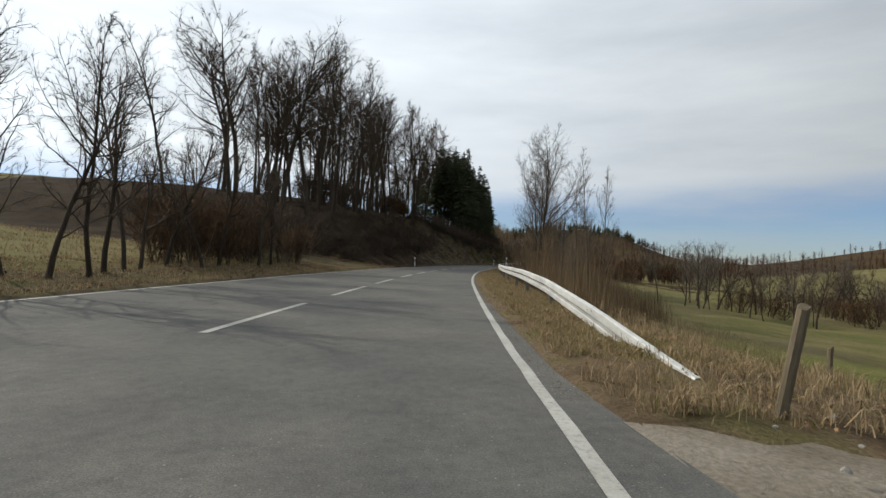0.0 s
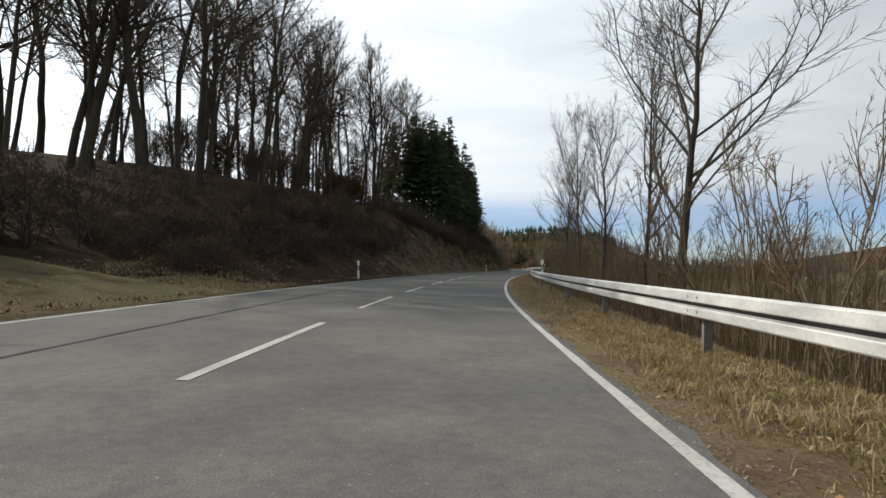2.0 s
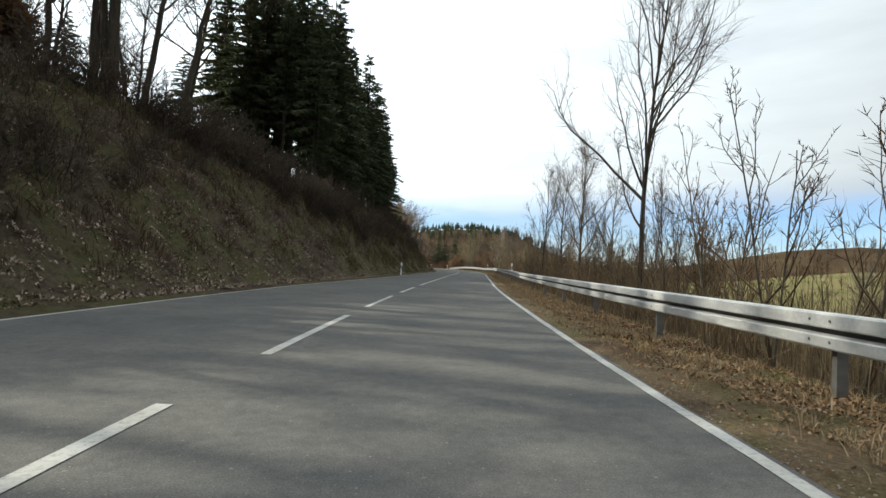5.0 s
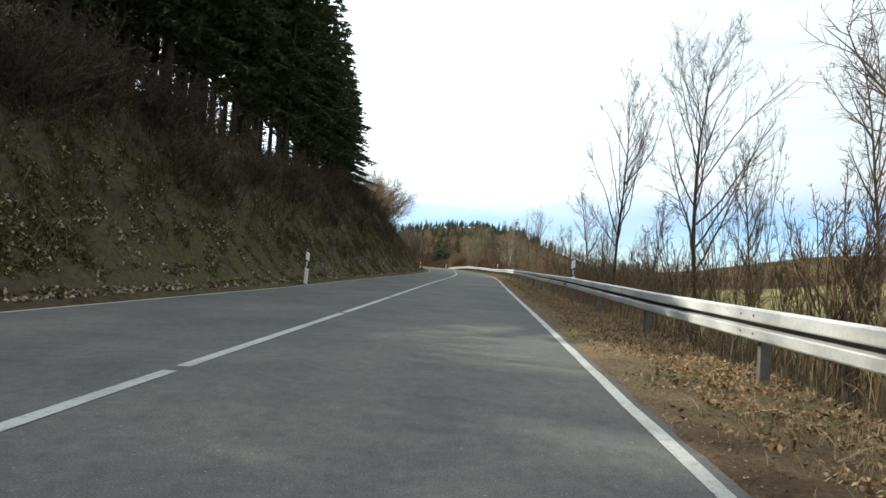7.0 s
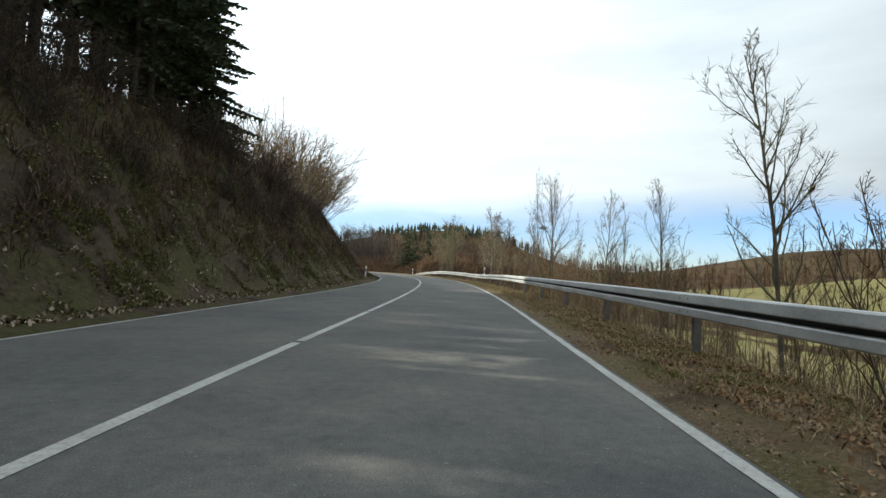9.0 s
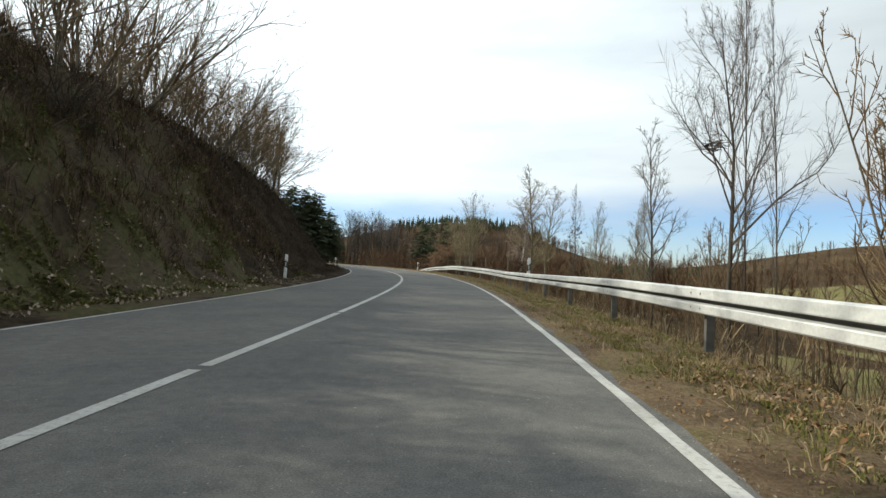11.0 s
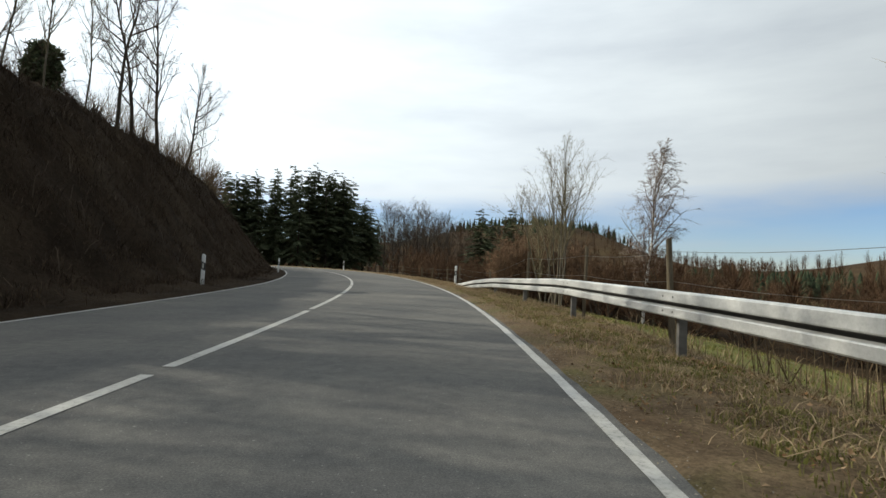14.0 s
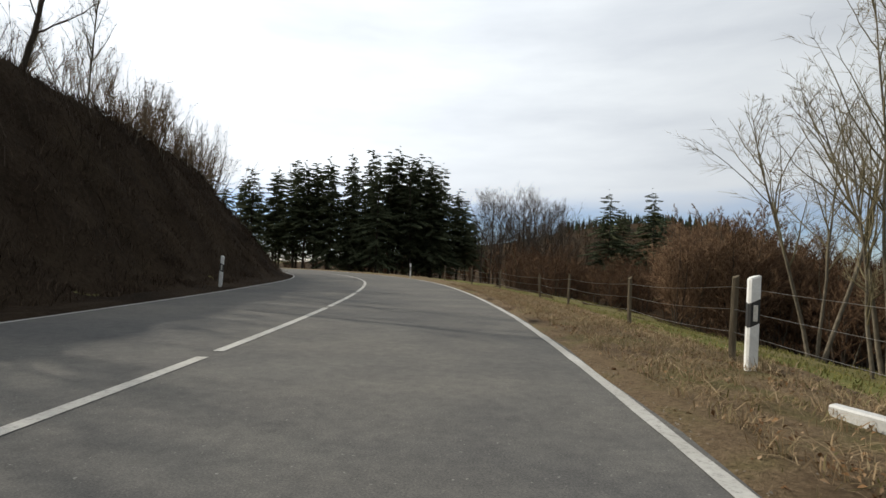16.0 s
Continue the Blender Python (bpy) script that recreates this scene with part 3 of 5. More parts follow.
ms, mo = beside(mx, my)
ms, mo = ms.reshape(mx.shape), mo.reshape(mx.shape)
kind_of = np.zeros(mx.shape, int)
kind_of[(mo > 13 + 3 * wobble(mx, my, 17.0)) & (mo < 150) & (ms < 34)] = 1
kind_of[(ms > 160) & (mo > 6.6) & (mo < 13 + 2 * wobble(mx, my, 9.0))] = 1
kind_of[(ms + 10 * wobble(mx, my, 37.0, 0.7) > 158) & (mo > 15 + 2 * wobble(mx, my, 9.0)) & (mo < 66 + 9 * wobble(mx, my, 29.0)) & (my < 300)] = 2
field = np.hypot(mx - 40, my - 120)
kind_of[(mo > 60) & (field > 330) & (field < 620) & (wobble(mx, my, 210.0, 3.0) > 0.1)] = 1
kind_of[(mo > 60) & (field > 200) & (wobble(mx, my, 260.0, 1.0) > 0.35)] = 2
kind_of[(my > 300) & (np.abs(mx - 100) < 420) & (my < 900)] = 2
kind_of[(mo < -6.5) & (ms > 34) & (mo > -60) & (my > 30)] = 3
track_r = (mo > 4.2) & (mo < 9.5 + 0.5 * wobble(mx, my, 4.0)) & (my > -8) & (my < 5.5)
kind_of[track_r] = 4
ground.data.polygons.foreach_set("material_index", kind_of.ravel().astype(np.int32))
tagged(ground, "valley land with meadows and brown winter hillsides", "ground", kind="structure")


def track(name, s0, s1, offs, mat, label):
    t = strip(name, s0, s1, 0.5 if s0 > 0 else 0.15, offs, mat, lambda s, o, x, y: height(x, y) + (0.01 + 0.115 * np.clip((left_edge(s) - o) / 2, 0, 1) if s0 > 0 else 0.012) + (0.03 * wobble(x, y, 1.7) if s0 > 0 else 0.03 * wobble(x, y, 1.3) * np.clip(o - 4.1, 0, 1)) - 0.22 * np.clip((np.abs(s - (s0 + s1) / 2) - (s1 - s0) / 2 + (0.9 if s0 > 0 else 0.15)) / (0.9 if s0 > 0 else 0.15), 0, 1))
    tagged(t, label, "track", kind="structure")


track("track_right", -10, 3.75, [lambda s: apron(s) - 0.03, lambda s: apron(s) + 0.12, 4.45, 5, 6, 7, 8, 9, 10.5, 12], GRAVEL, "stony farm track leaving the road")
track("track_left", 35.0, 41.5, [-4.05, -4.8, -6, -8, -10, -13, -13.5], MULCH, "earthy brown track leaving the road beside trees")


# ---- guardrail ----
def guardrail():
    rail = thing("guardrail", pose(0, 0, 0), "galvanised steel guardrail with double-wave beam on steel posts", "guardrail")
    marks = [5.0, 8.3, 12.5, 17.0, 20.5, 25.0, 29.3, 33.3, 37.9, 42.5, 47.2, 51.6, 56.1, 79.0, 83.1, 87.3, 91.4, 102.1, 127.1, 131.2, 134.7, 138.4, 142.0, 145.3, 148.7, 152.3, 156.6, 161.1, 165.4, 169.5, 173.5, 177.3, 180.6, 184.0]
    posts = [marks[0]]
    for b in marks[1:]:
        n = max(1, round((b - posts[-1]) / 4.15))
        a = posts[-1]
        posts += [a + (b - a) * k / n for k in range(1, n + 1)]

    def top(s):
        return float(table(s, (4.9, 0.02), (8.3, 0.32), (12.5, 0.57), (17.0, 0.68), (20.5, 0.7), (94, 0.7), (102, 0.77), (138, 0.79), (147, 0.7), (153, 0.67), (158, 0.72), (164, 0.75), (170, 0.76), (177.3, 0.55), (180.6, 0.36), (184.0, 0.06)))

    # the beam's profile: (towards the road, down from the top), front face and then back face
    wave = [(0.03, 0.0), (0.068, 0.008), (0.08, 0.022), (0.083, 0.118), (0.078, 0.13), (0.006, 0.142), (0.0, 0.15), (0.0, 0.172), (0.006, 0.18),
            (0.076, 0.192), (0.083, 0.204), (0.08, 0.288), (0.068, 0.302), (0.03, 0.31)]
    profile = wave + [(p - 0.006, q) for p, q in reversed(wave)]
    for a, b in zip(posts[:-1], posts[1:]):
        n = 5
        verts, faces, k = [], [], len(profile)
        s0, s1 = a - 0.12, b + 0.16
        for i in range(n):
            s = s0 + (s1 - s0) * i / (n - 1)
            z = top(s)
            lap = 0.005 if i == n - 1 else 0.0
            for p, q in profile:
                x, y = on_road(s, rail_offset(s) - p - lap)
                verts.append((x, y, z - q))
        for i in range(n - 1):
            for j in range(k):
                c = i * k + j
                d = i * k + (j + 1) % k
                faces.append((c, d, d + k, c + k))
        faces += [tuple(range(k - 1, -1, -1)), tuple(range((n - 1) * k, n * k))]
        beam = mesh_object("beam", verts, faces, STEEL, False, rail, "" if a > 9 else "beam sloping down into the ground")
        # the channel's inner faces get their shade as a darker colour
        beam.data.materials.append(GROOVE_SHADE)
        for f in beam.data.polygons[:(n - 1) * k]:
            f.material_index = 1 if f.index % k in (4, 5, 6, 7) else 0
    post_bm = bmesh.new()
    box(post_bm, 0.0, -0.03, -0.7, 0.006, 0.03, 0.0)
    box(post_bm, 0.006, -0.03, -0.7, 0.096, -0.025, 0.0)
    box(post_bm, 0.006, 0.025, -0.7, 0.096, 0.03, 0.0)
    box(post_bm, 0.09, -0.025, -0.7, 0.096, -0.01, 0.0)
    box(post_bm, 0.09, 0.01, -0.7, 0.096, 0.025, 0.0)
    post_me = bpy.data.meshes.new("post")
    post_bm.to_mesh(post_me)
    post_bm.free()
    post_me.materials.append(POST_STEEL)
    hold_bm = bmesh.new()
    box(hold_bm, -0.01, -0.045, -0.29, 0.03, 0.045, -0.05, 0.006)
    hold_me = bpy.data.meshes.new("bracket")
    hold_bm.to_mesh(hold_me)
    hold_bm.free()
    hold_me.materials.append(POST_STEEL)
    bolt_bm = bmesh.new()
    bmesh.ops.create_cone(bolt_bm, cap_ends=True, segments=6, radius1=0.016, radius2=0.012, depth=0.018, matrix=Matrix.Rotation(radians(-90), 4, "Y"))
    bolt_me = bpy.data.meshes.new("bolt")
    bolt_bm.to_mesh(bolt_me)
    bolt_bm.free()
    bolt_me.materials.append(BOLT)
    for s in posts[1:-1]:
        z, h = top(s), heading(s)
        x, y = on_road(s, rail_offset(s) + 0.03)
        for name, me, lift, out in (("post", post_me, -0.05, 0.0), ("bracket", hold_me, 0.0, -0.022)):
            ob = new(name, me)
            ob.parent = rail
            bx, by = on_road(s, rail_offset(s) + 0.03 + out)
            ob.matrix_basis = Matrix.Translation((bx, by, z + lift)) @ Matrix.Rotation(h, 4, "Z")
        for ds in (-0.1, 0.14):
            for dz in (0.07, 0.24):
                bx, by = on_road(s + ds, rail_offset(s) - 0.083)
                ob = new("bolt", bolt_me)
                ob.parent = rail
                ob.matrix_basis = Matrix.Translation((bx, by, z - dz)) @ Matrix.Rotation(h, 4, "Z")


guardrail()


# ---- delineators ----
def delineator(s, o, lean=0.0, turn=0.0, far_left=False, mounted=False):
    x, y = on_road(s, o)
    z = 0.28 if mounted else ground_at(x, y)
    d = thing("delineator_post", Matrix.Translation((x, y, z)) @ Matrix.Rotation(heading(s) + turn, 4, "Z") @ Matrix.Rotation(lean, 4, "Y"),
              "short white delineator with a slanting black band, mounted on the guardrail" if mounted else "white plastic delineator post with a slanting black band", "delineator", "delineators along the road")

    def shell(z0, z1, slope0, slope1, grow=0.0, cap=False):
        """A three-sided hollow-backed post section; the slopes tilt its upper and lower edge."""
        outline = [(-0.06, -0.02), (-0.045, -0.045), (0.045, -0.045), (0.06, -0.02), (0.035, 0.055), (-0.035, 0.055)]
        bm = bmesh.new()
        lo = [bm.verts.new((px * (1 + grow), py * (1 + grow), z0 + slope0 * px)) for px, py in outline]
        hi = [bm.verts.new((px * (1 + grow), py * (1 + grow), z1 + slope1 * px)) for px, py in outline]
        bm.faces.new(list(reversed(lo)))
        bm.faces.new(hi)
        for i in range(6):
            bm.faces.new((lo[i], lo[(i + 1) % 6], hi[(i + 1) % 6], hi[i]))
        if cap:
            bmesh.ops.bevel(bm, geom=[e for e in bm.edges if all(v in hi for v in e.verts)], offset=0.012, segments=2, affect="EDGES")
        return bm

    side = -1 if far_left else 1
    part("shaft", shell(0.2 if mounted else -0.15, 0.52, 0, 0.5 * side), PLASTIC_WHITE, d)
    if mounted:
        bm = bmesh.new()
        box(bm, -0.24, -0.02, 0.24, 0.0, 0.02, 0.3, 0.004)
        part("bracket", bm, POST_STEEL, d, "steel bracket")
    part("band", shell(0.52, 0.76, 0.5 * side, 0.5 * side, 0.012), PLASTIC_BLACK, d, "black band")
    part("head", shell(0.76, 1.0, 0.5 * side, 0.35 * side, 0.0, True), PLASTIC_WHITE, d)
    bm = bmesh.new()
    box(bm, -0.022, -0.052, 0.56, 0.022, -0.045, 0.72, 0.002)
    part("reflector", bm, REFLECTOR, d, "small pale reflector")


for s, o, lean, left in ((54.25, -4.45, -0.03, True), (53.1, 5.06, 0.03, False), (102.1, -3.2, 0.02, True), (102.25, 5.04, 0.0, False), (148.1, -4.2, 0.03, True), (148.45, 5.06, 0.02, False),
                         (176.4, -4.45, 0.02, True), (185.6, 5.28, 0.03, False), (197.05, -4.23, 0.04, True), (216.0, 4.4, 0.0, False), (-40, 4.6, 0, False)):
    delineator(s, o, lean, far_left=left, mounted=not left and 20 < s < 170)


# ---- wooden posts and fence ----
def wooden_post(name, x, y, tall, radius, lean_x, lean_y, seed, label, category, group=""):
    rng = random.Random(seed)
    ob = thing(name, Matrix.Translation((x, y, ground_at(x, y))) @ Matrix.Rotation(lean_x, 4, "Y") @ Matrix.Rotation(lean_y, 4, "X") @ Matrix.Rotation(rng.uniform(0, 6), 4, "Z"), label, category, group)
    bm = bmesh.new()
    rings = []
    for k in range(7):
        z = -0.35 + (tall + 0.35) * k / 6
        rings.append([bm.verts.new((radius * (1 - 0.12 * k / 6) * math.cos(a) * rng.uniform(0.9, 1.08), radius * 0.85 * math.sin(a) * rng.uniform(0.9, 1.08), z + (0.025 * math.cos(a) + rng.uniform(-0.015, 0.015) if k == 6 else 0)))
                      for a in np.linspace(0, 2 * math.pi, 9)[:-1]])
    for p, q in zip(rings[:-1], rings[1:]):
        for i in range(8):
            bm.faces.new((p[i], p[(i + 1) % 8], q[(i + 1) % 8], q[i]))
    bm.faces.new(rings[-1])
    bm.faces.new(list(reversed(rings[0])))
    part("timber", bm, OLD_WOOD, ob)
    return ob


px, py = on_road(3.95, 5.0)
wooden_post("wooden_post", px, py, 0.8, 0.047, 0.2, -0.03, 1, "short leaning weathered timber post at a farm track", "post")
px, py = on_road(9.5, 9.2)
wooden_post("wooden_post", px, py, 0.7, 0.05, 0.02, 0.0, 2, "low weathered timber post in a meadow", "post")

FENCE = [(158.6, 6.2), (162.6, 5.8), (166.6, 5.6), (170.2, 5.55), (175.3, 5.65), (180.8, 5.8), (186.8, 5.8), (190.7, 6.1), (194.9, 6.15), (198.1, 6.25), (203.5, 6.1), (208.5, 6.1), (214.0, 6.2)]
fence = thing("pasture_fence", pose(0, 0, 0), "pasture fence of weathered timber posts with thin wires", "fence")
tops = []
for k, (s, o) in enumerate(FENCE):
    px, py = on_road(s, o)
    rng = random.Random(40 + k)
    tall = 1.45 - ground_at(px, py) if s < 180 else rng.uniform(0.92, 1.08)
    p = wooden_post("fence_post", px, py, tall, rng.uniform(0.04, 0.055), rng.uniform(-0.05, 0.07), rng.uniform(-0.05, 0.05), 60 + k, "", "")
    timber = p.children[0]
    timber.parent = fence
    timber.matrix_basis = p.matrix_basis
    timber.name = "post"
    bpy.data.objects.remove(p)
    tops.append((px, py, ground_at(px, py), tall))
for (x0, y0, z0, t0), (x1, y1, z1, t1) in zip(tops[:-1], tops[1:]):
    for frac in (0.88, 0.62, 0.36):
        pts = [Vector((x0 + (x1 - x0) * u, y0 + (y1 - y0) * u, z0 + t0 * frac + (z1 + t1 * frac - z0 - t0 * frac) * u - 0.05 * math.sin(math.pi * u))) for u in np.linspace(0, 1, 6)]
        bm = bmesh.new()
        rings = [[bm.verts.new(p + Vector((0.0035 * math.cos(a), 0, 0.0035 * math.sin(a)))) for a in (0.5, 2.6, 4.7)] for p in pts]
        for p, q in zip(rings[:-1], rings[1:]):
            for i in range(3):
                bm.faces.new((p[i], p[(i + 1) % 3], q[(i + 1) % 3], q[i]))
        part("wire", bm, WIRE, fence, "thin wire")


# ---- trees ----
class Wood:
    """Collects tapered tubes."""

    def __init__(self):
        self.v, self.t = [], []

    def tube(self, pts, radii, sides):
        base = len(self.v)
        pts = np.asarray(pts, float)
        n = len(pts)
        way = np.gradient(pts, axis=0)
        for i in range(n):
            w = way[i] / (np.linalg.norm(way[i]) + 1e-9)
            u = np.cross(w, (0.31, 0.95, 0.02) if abs(w[1]) < 0.9 else (1.0, 0, 0))
            u /= np.linalg.norm(u) + 1e-9
            q = np.cross(w, u)
            for k in range(sides):
                c = 2 * math.pi * k / sides
                self.v.append(pts[i] + radii[i] * (math.cos(c) * u + math.sin(c) * q))
        for i in range(n - 1):
            for k in range(sides):
                p, q = base + i * sides + k, base + i * sides + (k + 1) % sides
                self.t += [(p, q, q + sides), (p, q + sides, p + sides)]

    def spike(self, p, q, r):
        base = len(self.v)
        w = (q - p) / (np.linalg.norm(q - p) + 1e-9)
        u = np.cross(w, (0.31, 0.95, 0.02) if abs(w[1]) < 0.9 else (1.0, 0, 0))
        u /= np.linalg.norm(u) + 1e-9
        k = np.cross(w, u)
        self.v += [p + r * u, p + r * (0.87 * k - 0.5 * u), p - r * (0.87 * k + 0.5 * u), q]
        self.t += [(base, base + 1, base + 3), (base + 1, base + 2, base + 3), (base + 2, base, base + 3)]

    def mesh(self, name, mat):
        me = quick_mesh(name, self.v, self.t, mat)
        me.polygons.foreach_set("use_smooth", [True] * len(me.polygons))
        return me


def limb_path(rng, start, way, length, n, bend, lift):
    """A wandering path; lift > 0 turns it upwards, < 0 lets it hang."""
    p, w = np.array(start, float), np.array(way, float)
    w /= np.linalg.norm(w)
    pts = [p.copy()]
    for _ in range(n):
        w = w + np.array([rng.gauss(0, bend), rng.gauss(0, bend), rng.gauss(0, bend) + lift])
        w /= np.linalg.norm(w)
        p = p + w * length / n
        pts.append(p.copy())
    return np.array(pts), w


def side_way(rng, way, angle):
    w = np.asarray(way) / np.linalg.norm(way)
    u = np.cross(w, (0, 0, 1) if abs(w[2]) < 0.9 else (1, 0, 0))
    u /= np.linalg.norm(u)
    q = np.cross(w, u)
    a = rng.uniform(0, 2 * math.pi)
    return math.cos(angle) * w + math.sin(angle) * (math.cos(a) * u + math.sin(a) * q)


def bare_tree(seed, tall, girth, first, limbs, spread, angle, lift, stems=1, twig=0.007, subs=7, twigs=5, hang=0.0, bend=0.09, sides=7, apart=False, splay=0.16):
    """Meshes of a leafless tree: trunk(s) with the limbs' stubs, and the crown of branches and twigs. tall, girth in metres; first: height of the lowest limb as a share;
    spread: the longest limb; angle: degrees from the trunk; lift: how limbs turn upwards."""
    rng = random.Random(seed)
    trunks, crown = [], Wood()
    for k in range(stems):
        if k == 0 or apart:
            trunks.append(Wood())
        trunk = trunks[-1]
        out = (0.0, 0.0) if stems == 1 else (rng.gauss(0, splay), rng.gauss(0, splay))
        h = tall * (1 if k == 0 else rng.uniform(0.6, 0.95))
        g = girth * (1 if stems == 1 else rng.uniform(0.5, 0.9))
        start = (out[0] * 1.2, out[1] * 1.2, -0.4)
        pts, _ = limb_path(rng, start, (out[0] * 1.2, out[1] * 1.2, 1.0), h + 0.4, 12, bend * 0.45, 0.04)
        radii = [g * ((1 - i / 12.5) ** 0.85) * (1.35 if i == 0 else 1) + twig for i in range(13)]
        trunk.tube(pts, radii, sides)
        for b in range(limbs):
            f = first + (1 - first) * ((b + rng.random()) / limbs) ** 0.9
            f = min(f, 0.985)
            i = min(11, int(f * 12))
            at = pts[i] + (pts[i + 1] - pts[i]) * (f * 12 - i)
            up = pts[i + 1] - pts[i]
            size = spread * (0.35 + 0.65 * math.sin(math.pi * min(1, 0.25 + 0.8 * (f - first) / (1 - first)))) * rng.uniform(0.7, 1.15)
            w = side_way(rng, up, radians(rng.uniform(angle * 0.75, angle * 1.25) * (1 - 0.4 * f)))
            path, _ = limb_path(rng, at, w, size, 7, bend, lift)
            r0 = min(radii[i] * 0.6, 0.0115 * size + 0.004)
            crown.tube(path, [r0 * (1 - 0.86 * q / 7) + twig * 0.6 for q in range(8)], 4)
            for c in range(subs):
                g2 = rng.uniform(0.18, 1.0)
                j = min(6, int(g2 * 7))
                at2 = path[j] + (path[j + 1] - path[j]) * (g2 * 7 - j)
                w2 = side_way(rng, path[j + 1] - path[j], radians(rng.uniform(22, 55)))
                size2 = size * rng.uniform(0.25, 0.5) * (1.15 - 0.5 * g2)
                path2, _ = limb_path(rng, at2, w2, size2, 4, bend * 1.2, lift * 0.8 - hang)
                r2 = max(twig, r0 * 0.4 * (1 - 0.5 * g2))
                crown.tube(path2, [r2 * (1 - 0.7 * q / 4) for q in range(5)], 3)
                for d in range(twigs):
                    g3 = rng.uniform(0.15, 1.0)
                    m = min(3, int(g3 * 4))
                    at3 = path2[m] + (path2[m + 1] - path2[m]) * (g3 * 4 - m)
                    w3 = side_way(rng, path2[m + 1] - path2[m], radians(rng.uniform(20, 55)))
                    path3, _ = limb_path(rng, at3, w3, size2 * rng.uniform(0.3, 0.6), 1, bend, lift * 0.5 - hang)
                    crown.spike(path3[0], path3[-1], twig * 1.25)
    return trunks, crown


def tree_kind(name, seed, bark, twigmat, **kw):
    trunks, crown = bare_tree(seed, **kw)
    return [t.mesh(name + "_trunk", bark) for t in trunks], crown.mesh(name + "_crown", twigmat)


def plant_tree(name, kind, x, y, scale, turn, label, category, group="", wide=1.0, sink=0.0, lean=(0, 0), trunk_name="trunk", crown_name="crown"):
    ob = thing(name, Matrix.Translation((x, y, ground_at(x, y) - sink)) @ Matrix.Rotation(lean[0], 4, "Y") @ Matrix.Rotation(lean[1], 4, "X") @ Matrix.Rotation(turn, 4, "Z") @ Matrix.Diagonal((scale * wide, scale * wide, scale, 1)),
               label, category, group)
    for pname, me in [("stem" if len(kind[0]) > 1 else trunk_name, t) for t in kind[0]] + [(crown_name, kind[1])]:
        p = new(pname, me)
        p.parent = ob
    return ob


def spruce_kind(seed, tall, reach, low, mat, whorls=34, dense=1.0, taper=0.8, ragged=1.0):
    """A spruce: straight trunk, whorls of sagging boughs set with flat needle sprays; low: where the living boughs begin."""
    rng = random.Random(seed)
    trunk = Wood()
    pts, _ = limb_path(rng, (0, 0, -0.4), (0, 0, 1), tall + 0.4, 10, 0.012, 0.02)
    trunk.tube(pts, [0.19 * (1 - i / 10.3) + 0.012 for i in range(11)], 7)
    for k in range(int(44 * dense)):
        z = rng.uniform(0.06, max(0.1, low + 0.08)) * tall
        w = side_way(rng, (0, 0, 1), radians(rng.uniform(80, 105)))
        path, _ = limb_path(rng, (0, 0, z), w, rng.uniform(0.8, 2.3), 3, 0.14, -0.05)
        trunk.tube(path, [0.022, 0.017, 0.012, 0.006], 3)
    v, t = [], []
    for k in range(whorls):
        f = low + (1 - low) * (k + rng.random() * 0.7) / whorls
        z = f * tall
        size = reach * ((1 - f) / (1 - low)) ** taper * rng.uniform(0.75, 1.15) + 0.18
        if f < low + 0.12:
            size *= rng.uniform(0.5, 1.0)
        n = int((6 + rng.randrange(4)) * dense)
        a0 = rng.uniform(0, 6.28)
        for b in range(n):
            a = a0 + 6.283 * b / n + rng.gauss(0, 0.22)
            d = np.array([math.cos(a), math.sin(a), 0.0])
            q = np.array([-math.sin(a), math.cos(a), 0.0])
            if rng.random() < 0.22:
                continue
            length = size * rng.uniform(0.5 / ragged, 1.2)
            up = 0.35 * (f - 0.45) + rng.gauss(0, 0.1)
            drop = rng.gauss(0, 0.25 * ragged)
            steps = max(4, int(length * 4.2))
            for c in range(steps):
                u = (c + 0.35) / steps
                at = d * length * u + np.array([0, 0, z + drop + length * (up * u - 0.34 * u * u + 0.1 * u ** 4)])
                half = (0.12 + 0.34 * length * u * (1.08 - u) * 1.5) * rng.uniform(0.7, 1.25)
                step_l = length / steps * 1.5
                for sgn in (-1, 1):
                    tip = at + q * sgn * half + d * step_l * rng.uniform(0.5, 1.2) + np.array([0, 0, -half * rng.uniform(0.15, 0.6)])
                    e = at + d * step_l * 0.9 + np.array([0, 0, -0.03])
                    i = len(v)
                    v += [at + np.array([0, 0, 0.03]), tip, e]
                    t.append((i, i + 1, i + 2))
                    j = len(v)
                    tip2 = at + q * sgn * half * 0.55 + np.array([0, 0, -rng.uniform(0.12, 0.35) * (0.5 + 0.5 * min(1, length / 2))])
                    v += [at, tip2, e]
                    t.append((j, j + 1, j + 2))
    return [trunk.mesh("spruce_trunk", BARK)], quick_mesh("spruce_boughs", v, t, mat)


OAK = [tree_kind("oak", 11 + k, BARK, TWIG_DARK, tall=17, girth=0.27, first=0.3, limbs=22, spread=7.0, angle=62, lift=0.07, subs=10, twigs=7, twig=0.012, bend=0.14) for k in range(3)]
TALL = [tree_kind("beech", 21 + k, BARK, TWIG_DARK, tall=18, girth=0.17, first=0.28, limbs=22, spread=4.9, angle=58, lift=0.09, subs=9, twigs=7, twig=0.011, bend=0.13) for k in range(4)]
ROADSIDE = [tree_kind("cherry", 31 + k, BARK, TWIG_DARK, tall=8.5, girth=0.13, first=0.2, limbs=18, spread=3.6, angle=55, lift=0.07, subs=9, twigs=7, twig=0.007, bend=0.17) for k in range(3)]
